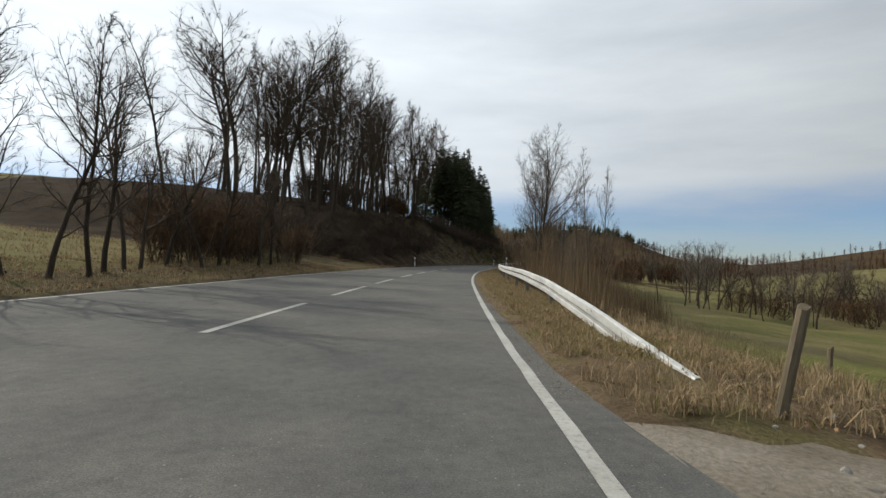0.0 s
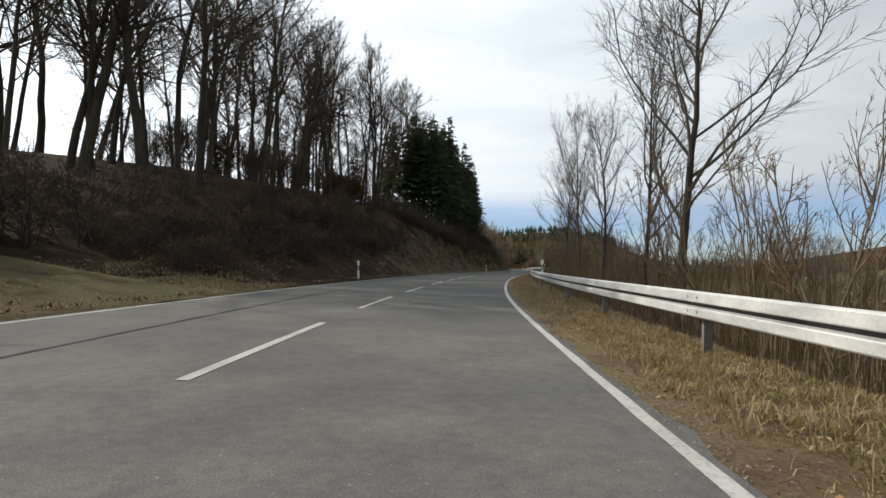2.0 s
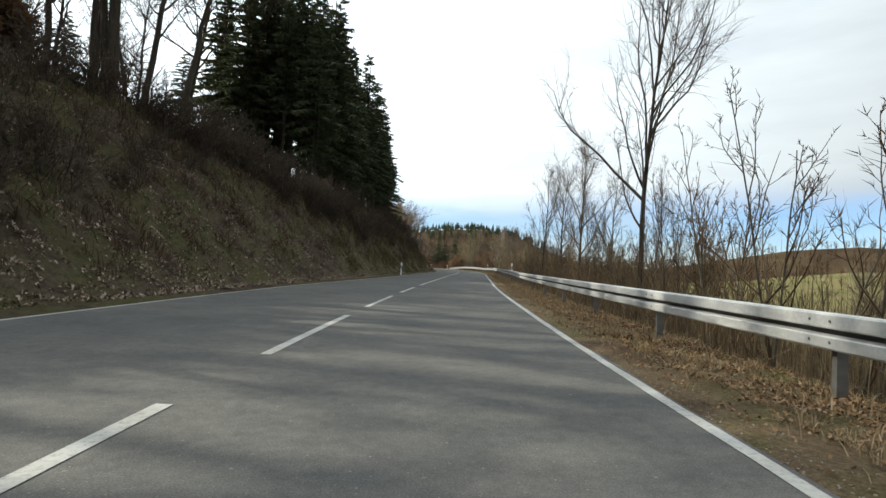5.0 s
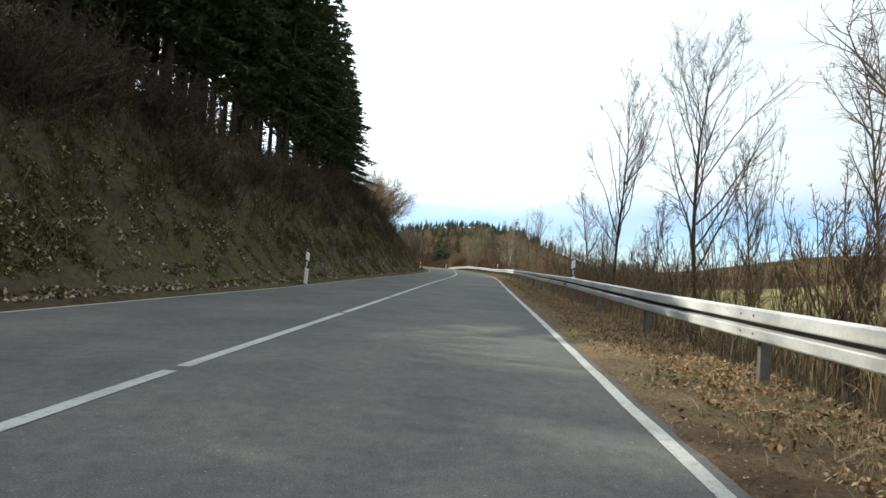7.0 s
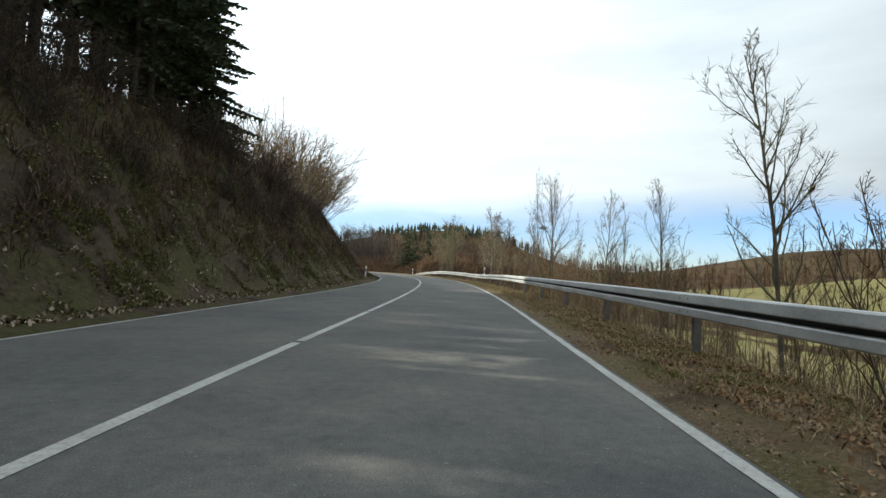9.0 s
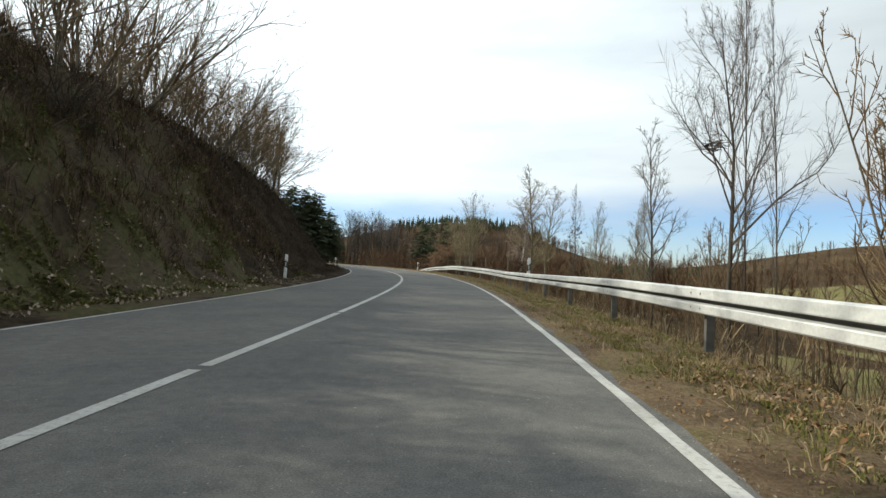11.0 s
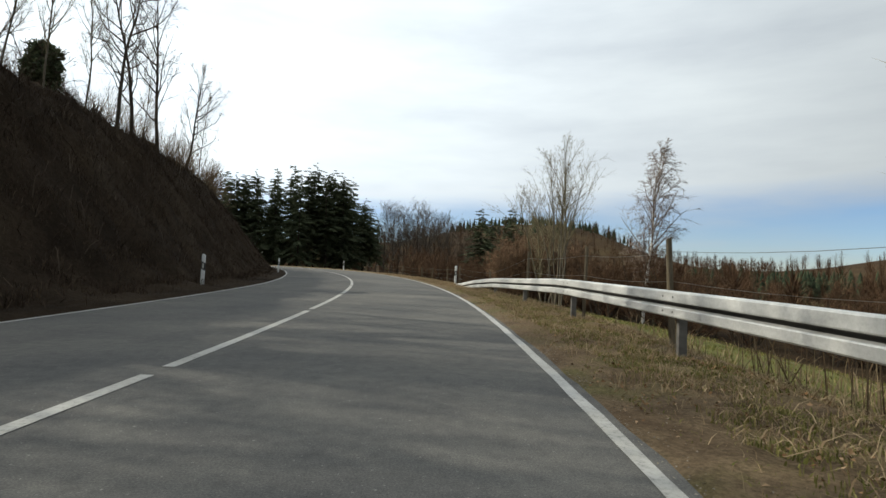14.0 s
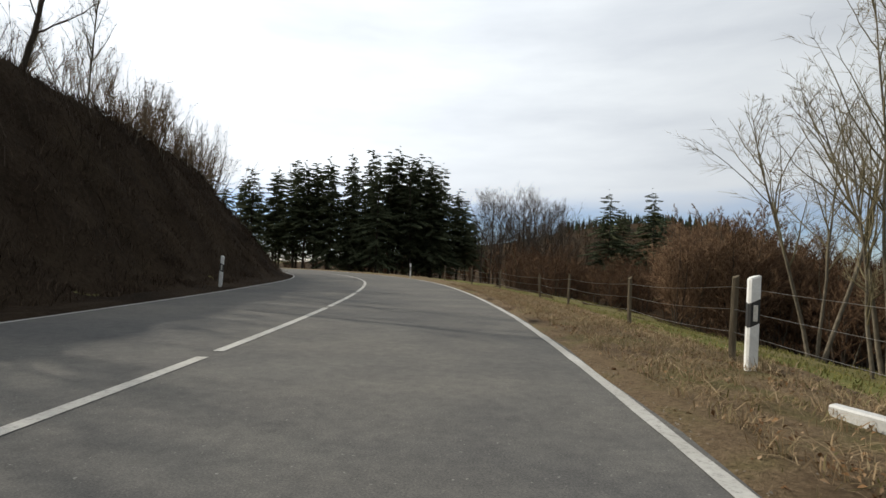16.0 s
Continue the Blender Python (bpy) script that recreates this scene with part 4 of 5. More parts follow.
LIME = [tree_kind("lime", 41 + k, BARK, TWIG_GREY, tall=10, girth=0.1, first=0.3, limbs=22, spread=4.4, angle=50, lift=0.12, subs=11, twigs=8, twig=0.005, bend=0.13) for k in range(4)]
SLIM = [tree_kind("ash", 51 + k, BARK_PALE, TWIG_PALE, tall=8, girth=0.055, first=0.22, limbs=26, spread=2.1, angle=48, lift=0.11, subs=9, twigs=6, twig=0.005) for k in range(4)]
SLIM_DARK = [tree_kind("rowan", 56 + k, BARK, TWIG_GREY, tall=8, girth=0.05, first=0.2, limbs=22, spread=2.0, angle=45, lift=0.11, subs=8, twigs=6, twig=0.005) for k in range(2)]
WHIP = [tree_kind("hazel", 61 + k, BARK_PALE, TWIG_WARM, tall=4.6, girth=0.022, first=0.2, limbs=9, spread=1.3, angle=38, lift=0.12, stems=5, subs=5, twigs=4, twig=0.005, sides=4, apart=True) for k in range(5)]
BUSH = [tree_kind("shrub", 71 + k, BARK, TWIG_RED, tall=5.2, girth=0.032, first=0.1, limbs=8, spread=2.2, angle=45, lift=0.05, stems=8, subs=6, twigs=7, twig=0.009, sides=4) for k in range(4)]
DARKBUSH = [tree_kind("thicket", 81 + k, BARK, TWIG_DARK, tall=4.0, girth=0.03, first=0.08, limbs=8, spread=1.9, angle=50, lift=0.05, stems=7, subs=5, twigs=5, twig=0.012, sides=4) for k in range(3)]
BIRCHES = [tree_kind("birch", 91 + k, BIRCH, TWIG_BIRCH, tall=11, girth=0.1, first=0.2, limbs=44, spread=2.7, angle=46, lift=0.05, subs=14, twigs=10, twig=0.006, hang=0.2) for k in range(2)]
MULTI = [tree_kind("willow", 96 + k, BARK_PALE, TWIG_PALE, tall=10.5, girth=0.1, first=0.4, limbs=13, spread=3.4, angle=44, lift=0.09, stems=3, subs=7, twigs=5, twig=0.006, splay=0.05) for k in range(2)]
SPRUCE = [spruce_kind(101 + k, 16, r, lo, NEEDLES, 30) for k, (lo, r) in enumerate(((0.06, 3.2), (0.32, 2.7), (0.42, 2.6), (0.18, 3.0)))]
PINE = [spruce_kind(111 + k, 17, r, lo, NEEDLES, 60, 0.8, q, 2.2) for k, (lo, r, q) in enumerate(((0.2, 3.9, 0.7), (0.3, 3.5, 0.6), (0.36, 3.8, 0.52)))]
HAZEL = [tree_kind("coppice", 121 + k, BARK_PALE, TWIG_HAZEL, tall=6.2, girth=0.042, first=0.3, limbs=8, spread=2.3, angle=28, lift=-0.015, stems=11, subs=4, twigs=3, twig=0.006, sides=4, splay=0.42, bend=0.1) for k in range(4)]
pick = random.Random(7)

# trees beyond the guardrail
for x, y, tall, kind, wide, label in (
        (9.79, 40.83, 11.4, LIME[0], 1.2, "tall spreading leafless tree with fine grey-brown twigs"),
        (10.14, 44.56, 10.5, LIME[1], 0.8, "leafless roadside tree with dark trunk"),
        (10.51, 51.06, 8.6, LIME[2], 1.05, "leafless tree with wide level branches behind the guardrail"),
        (12.23, 60.37, 12.0, LIME[1], 0.62, "slender leafless tree behind the guardrail"),
        (15.6, 79.0, 12.5, LIME[3], 0.8, "spreading leafless tree close behind the guardrail"),
        (17.99, 89.2, 8.6, LIME[1], 1.0, "leafless tree with a crown of rising limbs"),
        (21.37, 99.28, 9.2, LIME[2], 0.9, "leafless tree with dark trunk and many side limbs"),
        (22.41, 106.98, 10.6, LIME[0], 0.72, "tall leafless tree with forked trunk"),
        (25.06, 115.06, 7.6, SLIM[1], 1.1, "thin leaning leafless tree"),
        (28.85, 136.12, 7.8, LIME[3], 0.8, "leafless tree with warm brown bark holding an old nest"),
        (27.0, 133.5, 7.2, SLIM_DARK[0], 0.4, "slender straight leafless tree"),
        (28.1, 134.0, 7.0, SLIM_DARK[1], 0.4, "slender straight leafless tree"),
        (29.61, 140.52, 6.2, SLIM_DARK[0], 1.2, "young slender leafless tree"),
        (33.4, 163.4, 9.0, SLIM[3], 1.45, "pale-barked leafless tree behind the guardrail"),
        (34.9, 164.6, 8.3, SLIM[0], 1.25, "pale-barked leafless tree behind the guardrail"),
        (11.23, 30.57, 8.8, SLIM_DARK[0], 0.75, "slender leafless tree with rising limbs"),
        (12.18, 31.33, 8.4, SLIM_DARK[1], 0.75, "slender leafless tree with rising limbs"),
        (30.05, 147.5, 5.6, SLIM_DARK[1], 0.6, "young oak with a few withered leaves"),
        (30.6, 146.6, 4.8, SLIM[2], 0.8, "young leafless tree with thin pale stem"),
        (31.0, 144.2, 5.0, SLIM[0], 0.8, "young leafless tree with thin pale stem"),
        (31.8, 148.6, 4.6, SLIM[1], 0.9, "young leafless tree with thin pale stem"),
        (30.4, 142.6, 4.8, SLIM[3], 0.7, "young leafless tree with thin pale stem"),
        (35.0, 192.0, 11.0, MULTI[0], 0.85, "many-stemmed leafless tree in a pasture"),
        (35.4, 195.2, 11.8, MULTI[1], 1.05, "many-stemmed leafless tree in a pasture"),
        (35.7, 199.5, 11.4, MULTI[0], 1.1, "pale-barked leafless tree in a pasture"),
        (34.0, 193.4, 6.5, SLIM[0], 1.2, "slender pale-barked leafless tree in a pasture"),
        (22.9, 89.9, 9.6, SLIM_DARK[0], 0.6, "tall slender dark-stemmed leafless tree on a slope"),
        (22.0, 87.6, 8.6, SLIM_DARK[1], 0.6, "tall slender dark-stemmed leafless tree on a slope"),
        (24.3, 91.2, 9.0, SLIM_DARK[1], 0.55, "tall slender dark-stemmed leafless tree on a slope"),
        (25.3, 91.0, 8.2, SLIM[2], 0.6, "tall slender pale-stemmed leafless tree on a slope"),
        (44.3, 200.3, 15.2, BIRCHES[0], 1.1, "birch with white bark and hanging twigs")):
    me_top = max(v.co.z for v in kind[0][0].vertices)
    plant_tree("tree", kind, x, y, (tall) / me_top, pick.uniform(0, 6.28), label, "tree", "trees behind the guardrail", wide, 0.1, (pick.uniform(-0.03, 0.03) - (0.03 if tall == 12.5 and x < 20 else 0), pick.uniform(-0.03, 0.03)))

# saplings and shrubs along the slope below the guardrail
for k in range(130):
    s = 30 + (150 - 30) * (k + pick.random()) / 130
    o = pick.uniform(6.6, 12.5)
    x, y = on_road(s, o)
    kind = pick.choice(WHIP)
    plant_tree("sapling", kind, x, y, pick.uniform(0.6, 1.05) * (1.1 if s < 60 else 1.0), pick.uniform(0, 6.28), "thin many-stemmed leafless hazel on a slope", "shrub", "shrubs below the guardrail", pick.uniform(0.8, 1.2), 0.1)
for k in range(13):
    x, y = on_road(pick.uniform(84, 106), pick.uniform(7.5, 11.5))
    plant_tree("sapling", pick.choice(WHIP), x, y, pick.uniform(0.95, 1.3), pick.uniform(0, 6.28), "tall thin many-stemmed leafless sapling on a slope", "shrub", "shrubs below the guardrail", pick.uniform(0.5, 0.8), 0.1)
for s, o, sc in ((20.5, 7.2, 0.6), (22.4, 7.6, 0.55), (24.6, 7.3, 0.6), (27.5, 7.8, 0.5), (57, 8.8, 0.7), (70, 8.6, 0.6), (86, 8.2, 0.85), (96, 9.4, 0.9), (99, 8.8, 0.75), (108, 9.2, 0.8), (131, 8.4, 0.75), (125, 8.6, 0.8), (113, 8.4, 0.7)):
    x, y = on_road(s, o)
    plant_tree("young_tree", pick.choice(SLIM_DARK if s < 75 else SLIM), x, y, sc * pick.uniform(0.85, 1.0), pick.uniform(0, 6.28), "young leafless tree with thin pale stem", "tree", "young trees below the guardrail", pick.uniform(0.8, 1.1), 0.1)

# row of trees on the left before the gravel track
for s, o, sc, wide in ((11.1, -6.7, 0.56, 0.85), (12.2, -6.6, 0.56, 1.0), (13.5, -6.6, 0.74, 0.7), (14.6, -7.0, 0.68, 0.9), (15.5, -7.0, 0.74, 0.75), (16.8, -7.4, 0.55, 1.0), (18.6, -7.6, 0.6, 1.0), (20.4, -7.2, 0.55, 1.0), (22.8, -7.8, 0.62, 1.0), (25.5, -7.2, 0.6, 1.0), (28, -7.6, 0.6, 1.0), (31, -8.4, 0.65, 1.0), (10.2, -7.4, 0.62, 0.9), (9.4, -8.6, 0.66, 0.9), (24, -11, 0.7, 1.0), (29, -12, 0.75, 1.0)):
    x, y = on_road(s, o)
    plant_tree("tree", pick.choice(ROADSIDE), x, y, sc, pick.uniform(0, 6.28), "crooked dark leafless tree beside a meadow", "tree", "row of trees by the meadow", wide, 0.1, (pick.uniform(-0.04, 0.04), pick.uniform(-0.04, 0.04)))
for k in range(38):
    s = 19.5 + 14.5 * (k + pick.random()) / 38
    x, y = on_road(s, -pick.uniform(7.4, 11.5))
    plant_tree("shrub", pick.choice(BUSH if k % 2 else WHIP), x, y, pick.uniform(0.5, 0.72), pick.uniform(0, 6.28), "dense red-brown leafless thicket shrub", "shrub", "thicket by the meadow", 1.0, 0.1)

# the wood above the bank
for x, y, tall, wide in ((-20.52, 54.03, 19, 1.0), (-17.70, 55.40, 17, 0.85)):
    plant_tree("tree", OAK[0 if x < -20 else 1], x, y, tall / 17, pick.uniform(0, 6.28), "tall dark leafless oak on the bank", "tree", "wood above the road", wide, 0.2)
for k in range(64):
    s = 50 + (90 - 50) * (k + pick.random()) / 58 if k < 58 else 47 + 18 * (k - 58 + pick.random()) / 6
    a = pick.uniform(13.5, 20) if k % 2 else pick.uniform(18, 34)
    if k >= 58:
        a = pick.uniform(12.5, 24)
    x, y = on_road(s, -a)
    kind = pick.choice(TALL) if pick.random() < 0.8 else pick.choice(OAK)
    size, turn, wide, lean = pick.uniform(0.82, 1.12), pick.uniform(0, 6.28), pick.uniform(0.85, 1.1), (pick.uniform(-0.05, 0.05), pick.uniform(-0.05, 0.05))
    if k % 4 != 1 or s > 82:
        plant_tree("tree", kind, x, y, size, turn, "tall slim dark leafless tree on the bank", "tree", "wood above the road", wide, 0.2, lean)
for s, a, sc in ((86.0, 14.5, 1.1), (101.0, 14.0, 1.2), (105.0, 14.5, 1.15), (84.5, 13.8, 1.05), (103.0, 16.0, 1.2), (79.5, 17.5, 1.05), (82.0, 21.0, 1.1), (86.5, 22.0, 1.1), (90.0, 27.0, 1.1), (94.0, 29.0, 1.15), (101.0, 20.5, 1.1), (76.0, 24.0, 1.0)):
    x, y = on_road(s, -a)
    plant_tree("tree", pick.choice(TALL), x, y, sc, pick.uniform(0, 6.28), "tall dark leafless tree rising among spruces", "tree", "wood above the road", 0.9, 0.2)
for k in range(64):
    s = 44 + (100 - 44) * (k + pick.random()) / 64
    x, y = on_road(s, -pick.uniform(7.4, 12.8))
    plant_tree("shrub", pick.choice(DARKBUSH), x, y, pick.uniform(0.4, 0.72) * float(table(s, (44, 0.6), (66, 0.62), (74, 0.95), (80, 0.55))), pick.uniform(0, 6.28), "dense dark leafless shrub on the bank", "shrub", "shrubs on the bank", 1.1, 0.1)
for k in range(22):
    s = 58 + (84 - 58) * (k + pick.random()) / 22
    x, y = on_road(s, -pick.uniform(15, 30))
    plant_tree("shrub", pick.choice(DARKBUSH), x, y, pick.uniform(0.8, 1.3), pick.uniform(0, 6.28), "tall dark leafless undergrowth in a wood", "shrub", "undergrowth of the wood", 1.0, 0.1)
for k in range(52):
    s = 43.5 + 30 * (k + pick.random()) / 52
    x, y = on_road(s, -pick.uniform(6.6, 10.5))
    plant_tree("shrub", pick.choice(DARKBUSH), x, y, pick.uniform(0.28, 0.5), pick.uniform(0, 6.28), "low dark leafless brush on the bank", "shrub", "shrubs on the bank", 1.5, 0.15)
for k in range(34):
    s = 30 + 15 * (k + pick.random()) / 34
    x, y = on_road(s, -pick.uniform(10.5, 20))
    plant_tree("shrub", pick.choice(DARKBUSH), x, y, pick.uniform(0.75, 1.05), pick.uniform(0, 6.28), "dense dark leafless thicket shrub", "shrub", "thicket by the meadow", 1.1, 0.1)
# spruces above the bank
for k in range(60):
    s = 98.5 + (133 - 98.5) * (k + pick.random()) / 60
    row = k % 3
    a = crest_offset(s) + (0.9, 3.0, 5.4)[row] + pick.uniform(0, 1.2)
    x, y = on_road(s, -a)
    kind = SPRUCE[0] if s > 128 and row == 0 else SPRUCE[3] if row == 0 else pick.choice(SPRUCE[1:3])
    shorter = float(table(s, (98, 0.95), (104, 1.06), (112, 1.04), (124, 0.9), (133, 0.74)))
    plant_tree("spruce", kind, x, y, pick.uniform(0.9, 1.08) * shorter, pick.uniform(0, 6.28), "tall dark green spruce on the bank", "tree", "spruces above the road", pick.uniform(0.75, 0.98) + (0.15 if s > 126 else 0), 0.2)
for k in range(58):
    s = 78 + (140 - 78) * (k + pick.random()) / 58
    x, y = on_road(s, -(crest_offset(s) + pick.uniform(-2.4, 1.6)))
    plant_tree("shrub", pick.choice(DARKBUSH), x, y, pick.uniform(0.38, 0.62), pick.uniform(0, 6.28), "dark leafless undergrowth below spruces", "shrub", "undergrowth below spruces", 1.15, 0.1)
for k in range(28):
    s = 82 + (102 - 82) * (k + pick.random()) / 28
    x, y = on_road(s, -(crest_offset(s) - pick.uniform(0.4, 2.4)))
    plant_tree("shrub", pick.choice(DARKBUSH), x, y, pick.uniform(0.4, 0.62), pick.uniform(0, 6.28), "dark brown leafless bush on the upper bank", "shrub", "undergrowth below spruces", 1.2, 0.1)
for s, a in ((99.0, 14.5), (100.5, 17.0), (102.0, 13.5), (103.5, 18.5), (105.5, 15.5), (107.0, 14.0)):
    x, y = on_road(s, -a)
    plant_tree("spruce", SPRUCE[3], x, y, 0.95, pick.uniform(0, 6.28), "tall dark green spruce on the bank", "tree", "spruces above the road", 0.95, 0.2)
# the wood goes on behind the spruces
for k in range(34):
    s = 84 + (140 - 84) * (k + pick.random()) / 34
    x, y = on_road(s, -pick.uniform(19, 40))
    if k % 5 == 0 and 103 < s < 132:
        plant_tree("spruce", pick.choice(SPRUCE[1:3]), x, y, pick.uniform(0.8, 1.0), pick.uniform(0, 6.28), "dark green spruce deep in the wood", "tree", "wood behind the spruces", 1.0, 0.2)
    else:
        plant_tree("tree", pick.choice(TALL), x, y, pick.uniform(0.6, 0.85), pick.uniform(0, 6.28), "slim dark leafless tree deep in the wood", "tree", "wood behind the spruces", 1.1, 0.2)
# shrubs on the bank's crest further on
for k in range(20):
    s = 133.5 + (172 - 133.5) * ((k + pick.random()) / 20) ** 0.75
    x, y = on_road(s, -(crest_offset(s) + pick.uniform(0.0, 2.0)))
    plant_tree("hazel_shrub", pick.choice(HAZEL), x, y, pick.uniform(0.75, 1.1) * float(table(s, (150, 1.05), (182, 0.7))), pick.uniform(0, 6.28), "leafless coppiced shrub with arching stems on the crest of the bank", "shrub", "shrubs on the crest", 1.15, 0.15, (0.12, 0))
for k in range(32):
    s = 138 + 12 * pick.random() if k < 2 else 150 + (190 - 150) * (k - 2 + pick.random()) / 30
    x, y = on_road(s, -(crest_offset(s) + pick.uniform(2.2, 8.0)))
    plant_tree("hazel_shrub", pick.choice(HAZEL), x, y, pick.uniform(0.7, 0.95) * float(table(s, (165, 1.0), (182, 0.6))), pick.uniform(0, 6.28), "leafless coppiced shrub behind the crest of the bank", "shrub", "shrubs on the crest", 1.1, 0.15)
for s, a, tall in ((171, 9.8, 6.5), (174.5, 10.0, 7.2), (176, 10.4, 6.6), (164.5, 9.8, 6.0), (167, 10.6, 6.8), (169.5, 9.8, 6.2), (162, 10.8, 6.0), (180, 9.9, 6.8), (183, 10.0, 7.5), (186, 10.4, 8.0), (189.2, 10.2, 8.5), (191, 11.5, 6.5), (197, 10.4, 7.5), (200, 10.0, 7.0), (178, 10.3, 7.0), (173, 10.6, 6.5)):
    x, y = on_road(s, -a)
    plant_tree("tree", pick.choice(ROADSIDE if tall > 7 else SLIM), x, y, tall / 8.5, pick.uniform(0, 6.28), "leafless tree on the crest of the bank", "tree", "trees on the crest", 0.75, 0.1, (pick.uniform(0.0, 0.12), pick.uniform(-0.05, 0.05)))
for k in range(80):
    s = 188 + 48 * ((k + pick.random()) / 80) ** 0.75
    x, y = on_road(s, -pick.uniform(8.8, 14))
    plant_tree("crest_shrub", pick.choice(WHIP if k % 4 else HAZEL), x, y, pick.uniform(0.5, 0.75) * float(table(s, (190, 0.7), (205, 1.0))), pick.uniform(0, 6.28), "thin leafless shrub on the crest of the bank", "shrub", "shrubs on the crest", 1.0, 0.1)
# a beech bush that kept its withered leaves, and an ivy-covered clump, above the bank
def leafy_bush(x, y, scale, mat, leaf, spread, tall, seed, label, name, part_name):
    ob = plant_tree(name, DARKBUSH[0], x, y, scale, 1.0, label, "shrub", "", 1.0, 0.1)
    g = np.random.default_rng(seed)
    n = 5200
    d = g.normal(0, 1, (n, 3))
    d /= np.linalg.norm(d, axis=1)[:, None]
    lump = 0.75 + 0.25 * np.sin(d[:, 0] * 5 + 1) * np.sin(d[:, 1] * 4 + 2) * np.cos(d[:, 2] * 5)
    c = d * (g.uniform(0.3, 1, n) ** 0.5 * lump)[:, None] * np.array([spread, spread, tall / 2]) + np.array([0, 0, tall / 2])
    u, q = g.normal(0, leaf, (n, 3)), g.normal(0, leaf * 0.6, (n, 3))
    k = np.arange(n) * 4
    foliage = new(part_name, quick_mesh(part_name, np.stack([c - u, c + q, c + u, c - q], 1).reshape(-1, 3) / scale, np.concatenate([np.stack([k, k + 1, k + 2], 1), np.stack([k, k + 2, k + 3], 1)]), mat))
    foliage.parent = ob


leafy_bush(-8.8, 83.2, 0.9, DEAD_LEAF, 0.07, 2.1, 3.4, 71, "beech bush with withered red-brown leaves above a bank", "beech_bush", "withered_foliage")
leafy_bush(-6.9, 82.2, 0.9, DEAD_LEAF, 0.07, 1.9, 3.0, 72, "beech bush with withered red-brown leaves above a bank", "beech_bush", "withered_foliage")
leafy_bush(9.3, 179.2, 0.8, NEEDLES, 0.06, 0.95, 3.4, 73, "dark evergreen clump in leafless shrubs on a crest", "evergreen_bush", "foliage")
# conifers behind the bend
for x, y, tall in ((-14, 262, 15), (-9, 258, 17), (-4, 262, 18), (0, 259, 19), (3.5, 263, 20), (6.5, 260, 18.5), (8.6, 264.7, 19), (10.2, 268, 19.2), (12.5, 272, 16), (11.2, 280, 15.5), (14.3, 283, 12.5), (-19, 266, 14), (1, 270, 18), (6, 274, 19), (-7, 270, 17), (-24, 262, 15), (-11, 264, 17), (-2, 266, 18), (5, 267, 19.5), (-28, 258, 15), (-21, 259, 16), (-18, 263, 17), (-13, 259, 17.5), (-8, 261, 18), (-3, 258, 18.5), (3, 260, 18.5), (7, 262, 19), (-30, 266, 15), (-25, 269, 16), (9.5, 262, 18), (-10.5, 257, 16.5), (8, 270, 18), (-16, 258, 15), (2, 256, 17.5), (-6, 257, 16), (13.5, 276, 14.5)):
    plant_tree("conifer", pick.choice(PINE), x, y, tall / 15.0, pick.uniform(0, 6.28), "dark green conifer behind the bend", "tree", "conifers behind the bend", pick.uniform(0.85, 1.15), 0.2)
for x, y, tall in ((36.6, 256, 14), (43.0, 258, 14.5), (39.5, 262, 12.5)):
    plant_tree("conifer", PINE[0], x, y, (tall - 2 - ground_at(x, y)) / 17, pick.uniform(0, 6.28), "dark conifer among brown shrubs", "tree", "conifers on the knoll", 1.2, 0.2)
for k in range(16):
    x, y = 15 + 30 * (k + pick.random()) / 16, pick.uniform(284, 300)
    plant_tree("tree", pick.choice(TALL), x, y, pick.uniform(0.75, 0.95), pick.uniform(0, 6.28), "far leafless tree behind the bend", "tree", "far bare trees", 1.2, 0.2)
for k in range(11):
    x, y = 18 + 13 * (k + pick.random()) / 11, pick.uniform(256, 268)
    plant_tree("tree", pick.choice(LIME), x, y, (pick.uniform(9.5, 12.5) - ground_at(x, y)) / 10, pick.uniform(0, 6.28), "grey leafless tree beside the conifers behind the bend", "tree", "far bare trees", 1.0, 0.2)
RUST = [tree_kind("shrub", 131 + k, BARK, TWIG_RUST, tall=5.2, girth=0.035, first=0.08, limbs=10, spread=2.3, angle=50, lift=0.04, stems=9, subs=8, twigs=8, twig=0.009, sides=4) for k in range(2)]
for x, y, high in ((33.6, 209.5, 3.6), (35.2, 212.0, 4.3), (37.0, 210.5, 4.4), (38.8, 213.0, 4.5), (40.6, 211.5, 4.1), (36.4, 214.5, 4.4), (42.2, 214.0, 3.9)):
    plant_tree("pasture_shrub", pick.choice(RUST), x, y, (high - ground_at(x, y)) / 5.0, pick.uniform(0, 6.28), "rounded rust-brown leafless shrub at the pasture's edge", "shrub", "brown shrubs of the pasture", 0.9, 0.1)
# brown shrubs of the knoll and the pasture's edge
for k in range(106):
    if k < 14:
        x, y, sc = pick.uniform(42, 50), pick.uniform(210, 220), pick.uniform(0.9, 1.25)
    else:
        x, y, sc = pick.uniform(24, 56), pick.uniform(236, 262), pick.uniform(0.9, 1.35)
    if k >= 46:
        (x, y), sc = on_road(pick.uniform(188, 228), pick.uniform(20, 38)), pick.uniform(0.85, 1.25)
    if k >= 92:
        (x, y), sc = on_road(pick.uniform(176, 190), pick.uniform(24, 42)), pick.uniform(0.9, 1.2)
    plant_tree("pasture_shrub", pick.choice(BUSH), x, y, sc, pick.uniform(0, 6.28), "rounded red-brown leafless shrub", "shrub", "brown shrubs of the pasture", 1.25, 0.1)
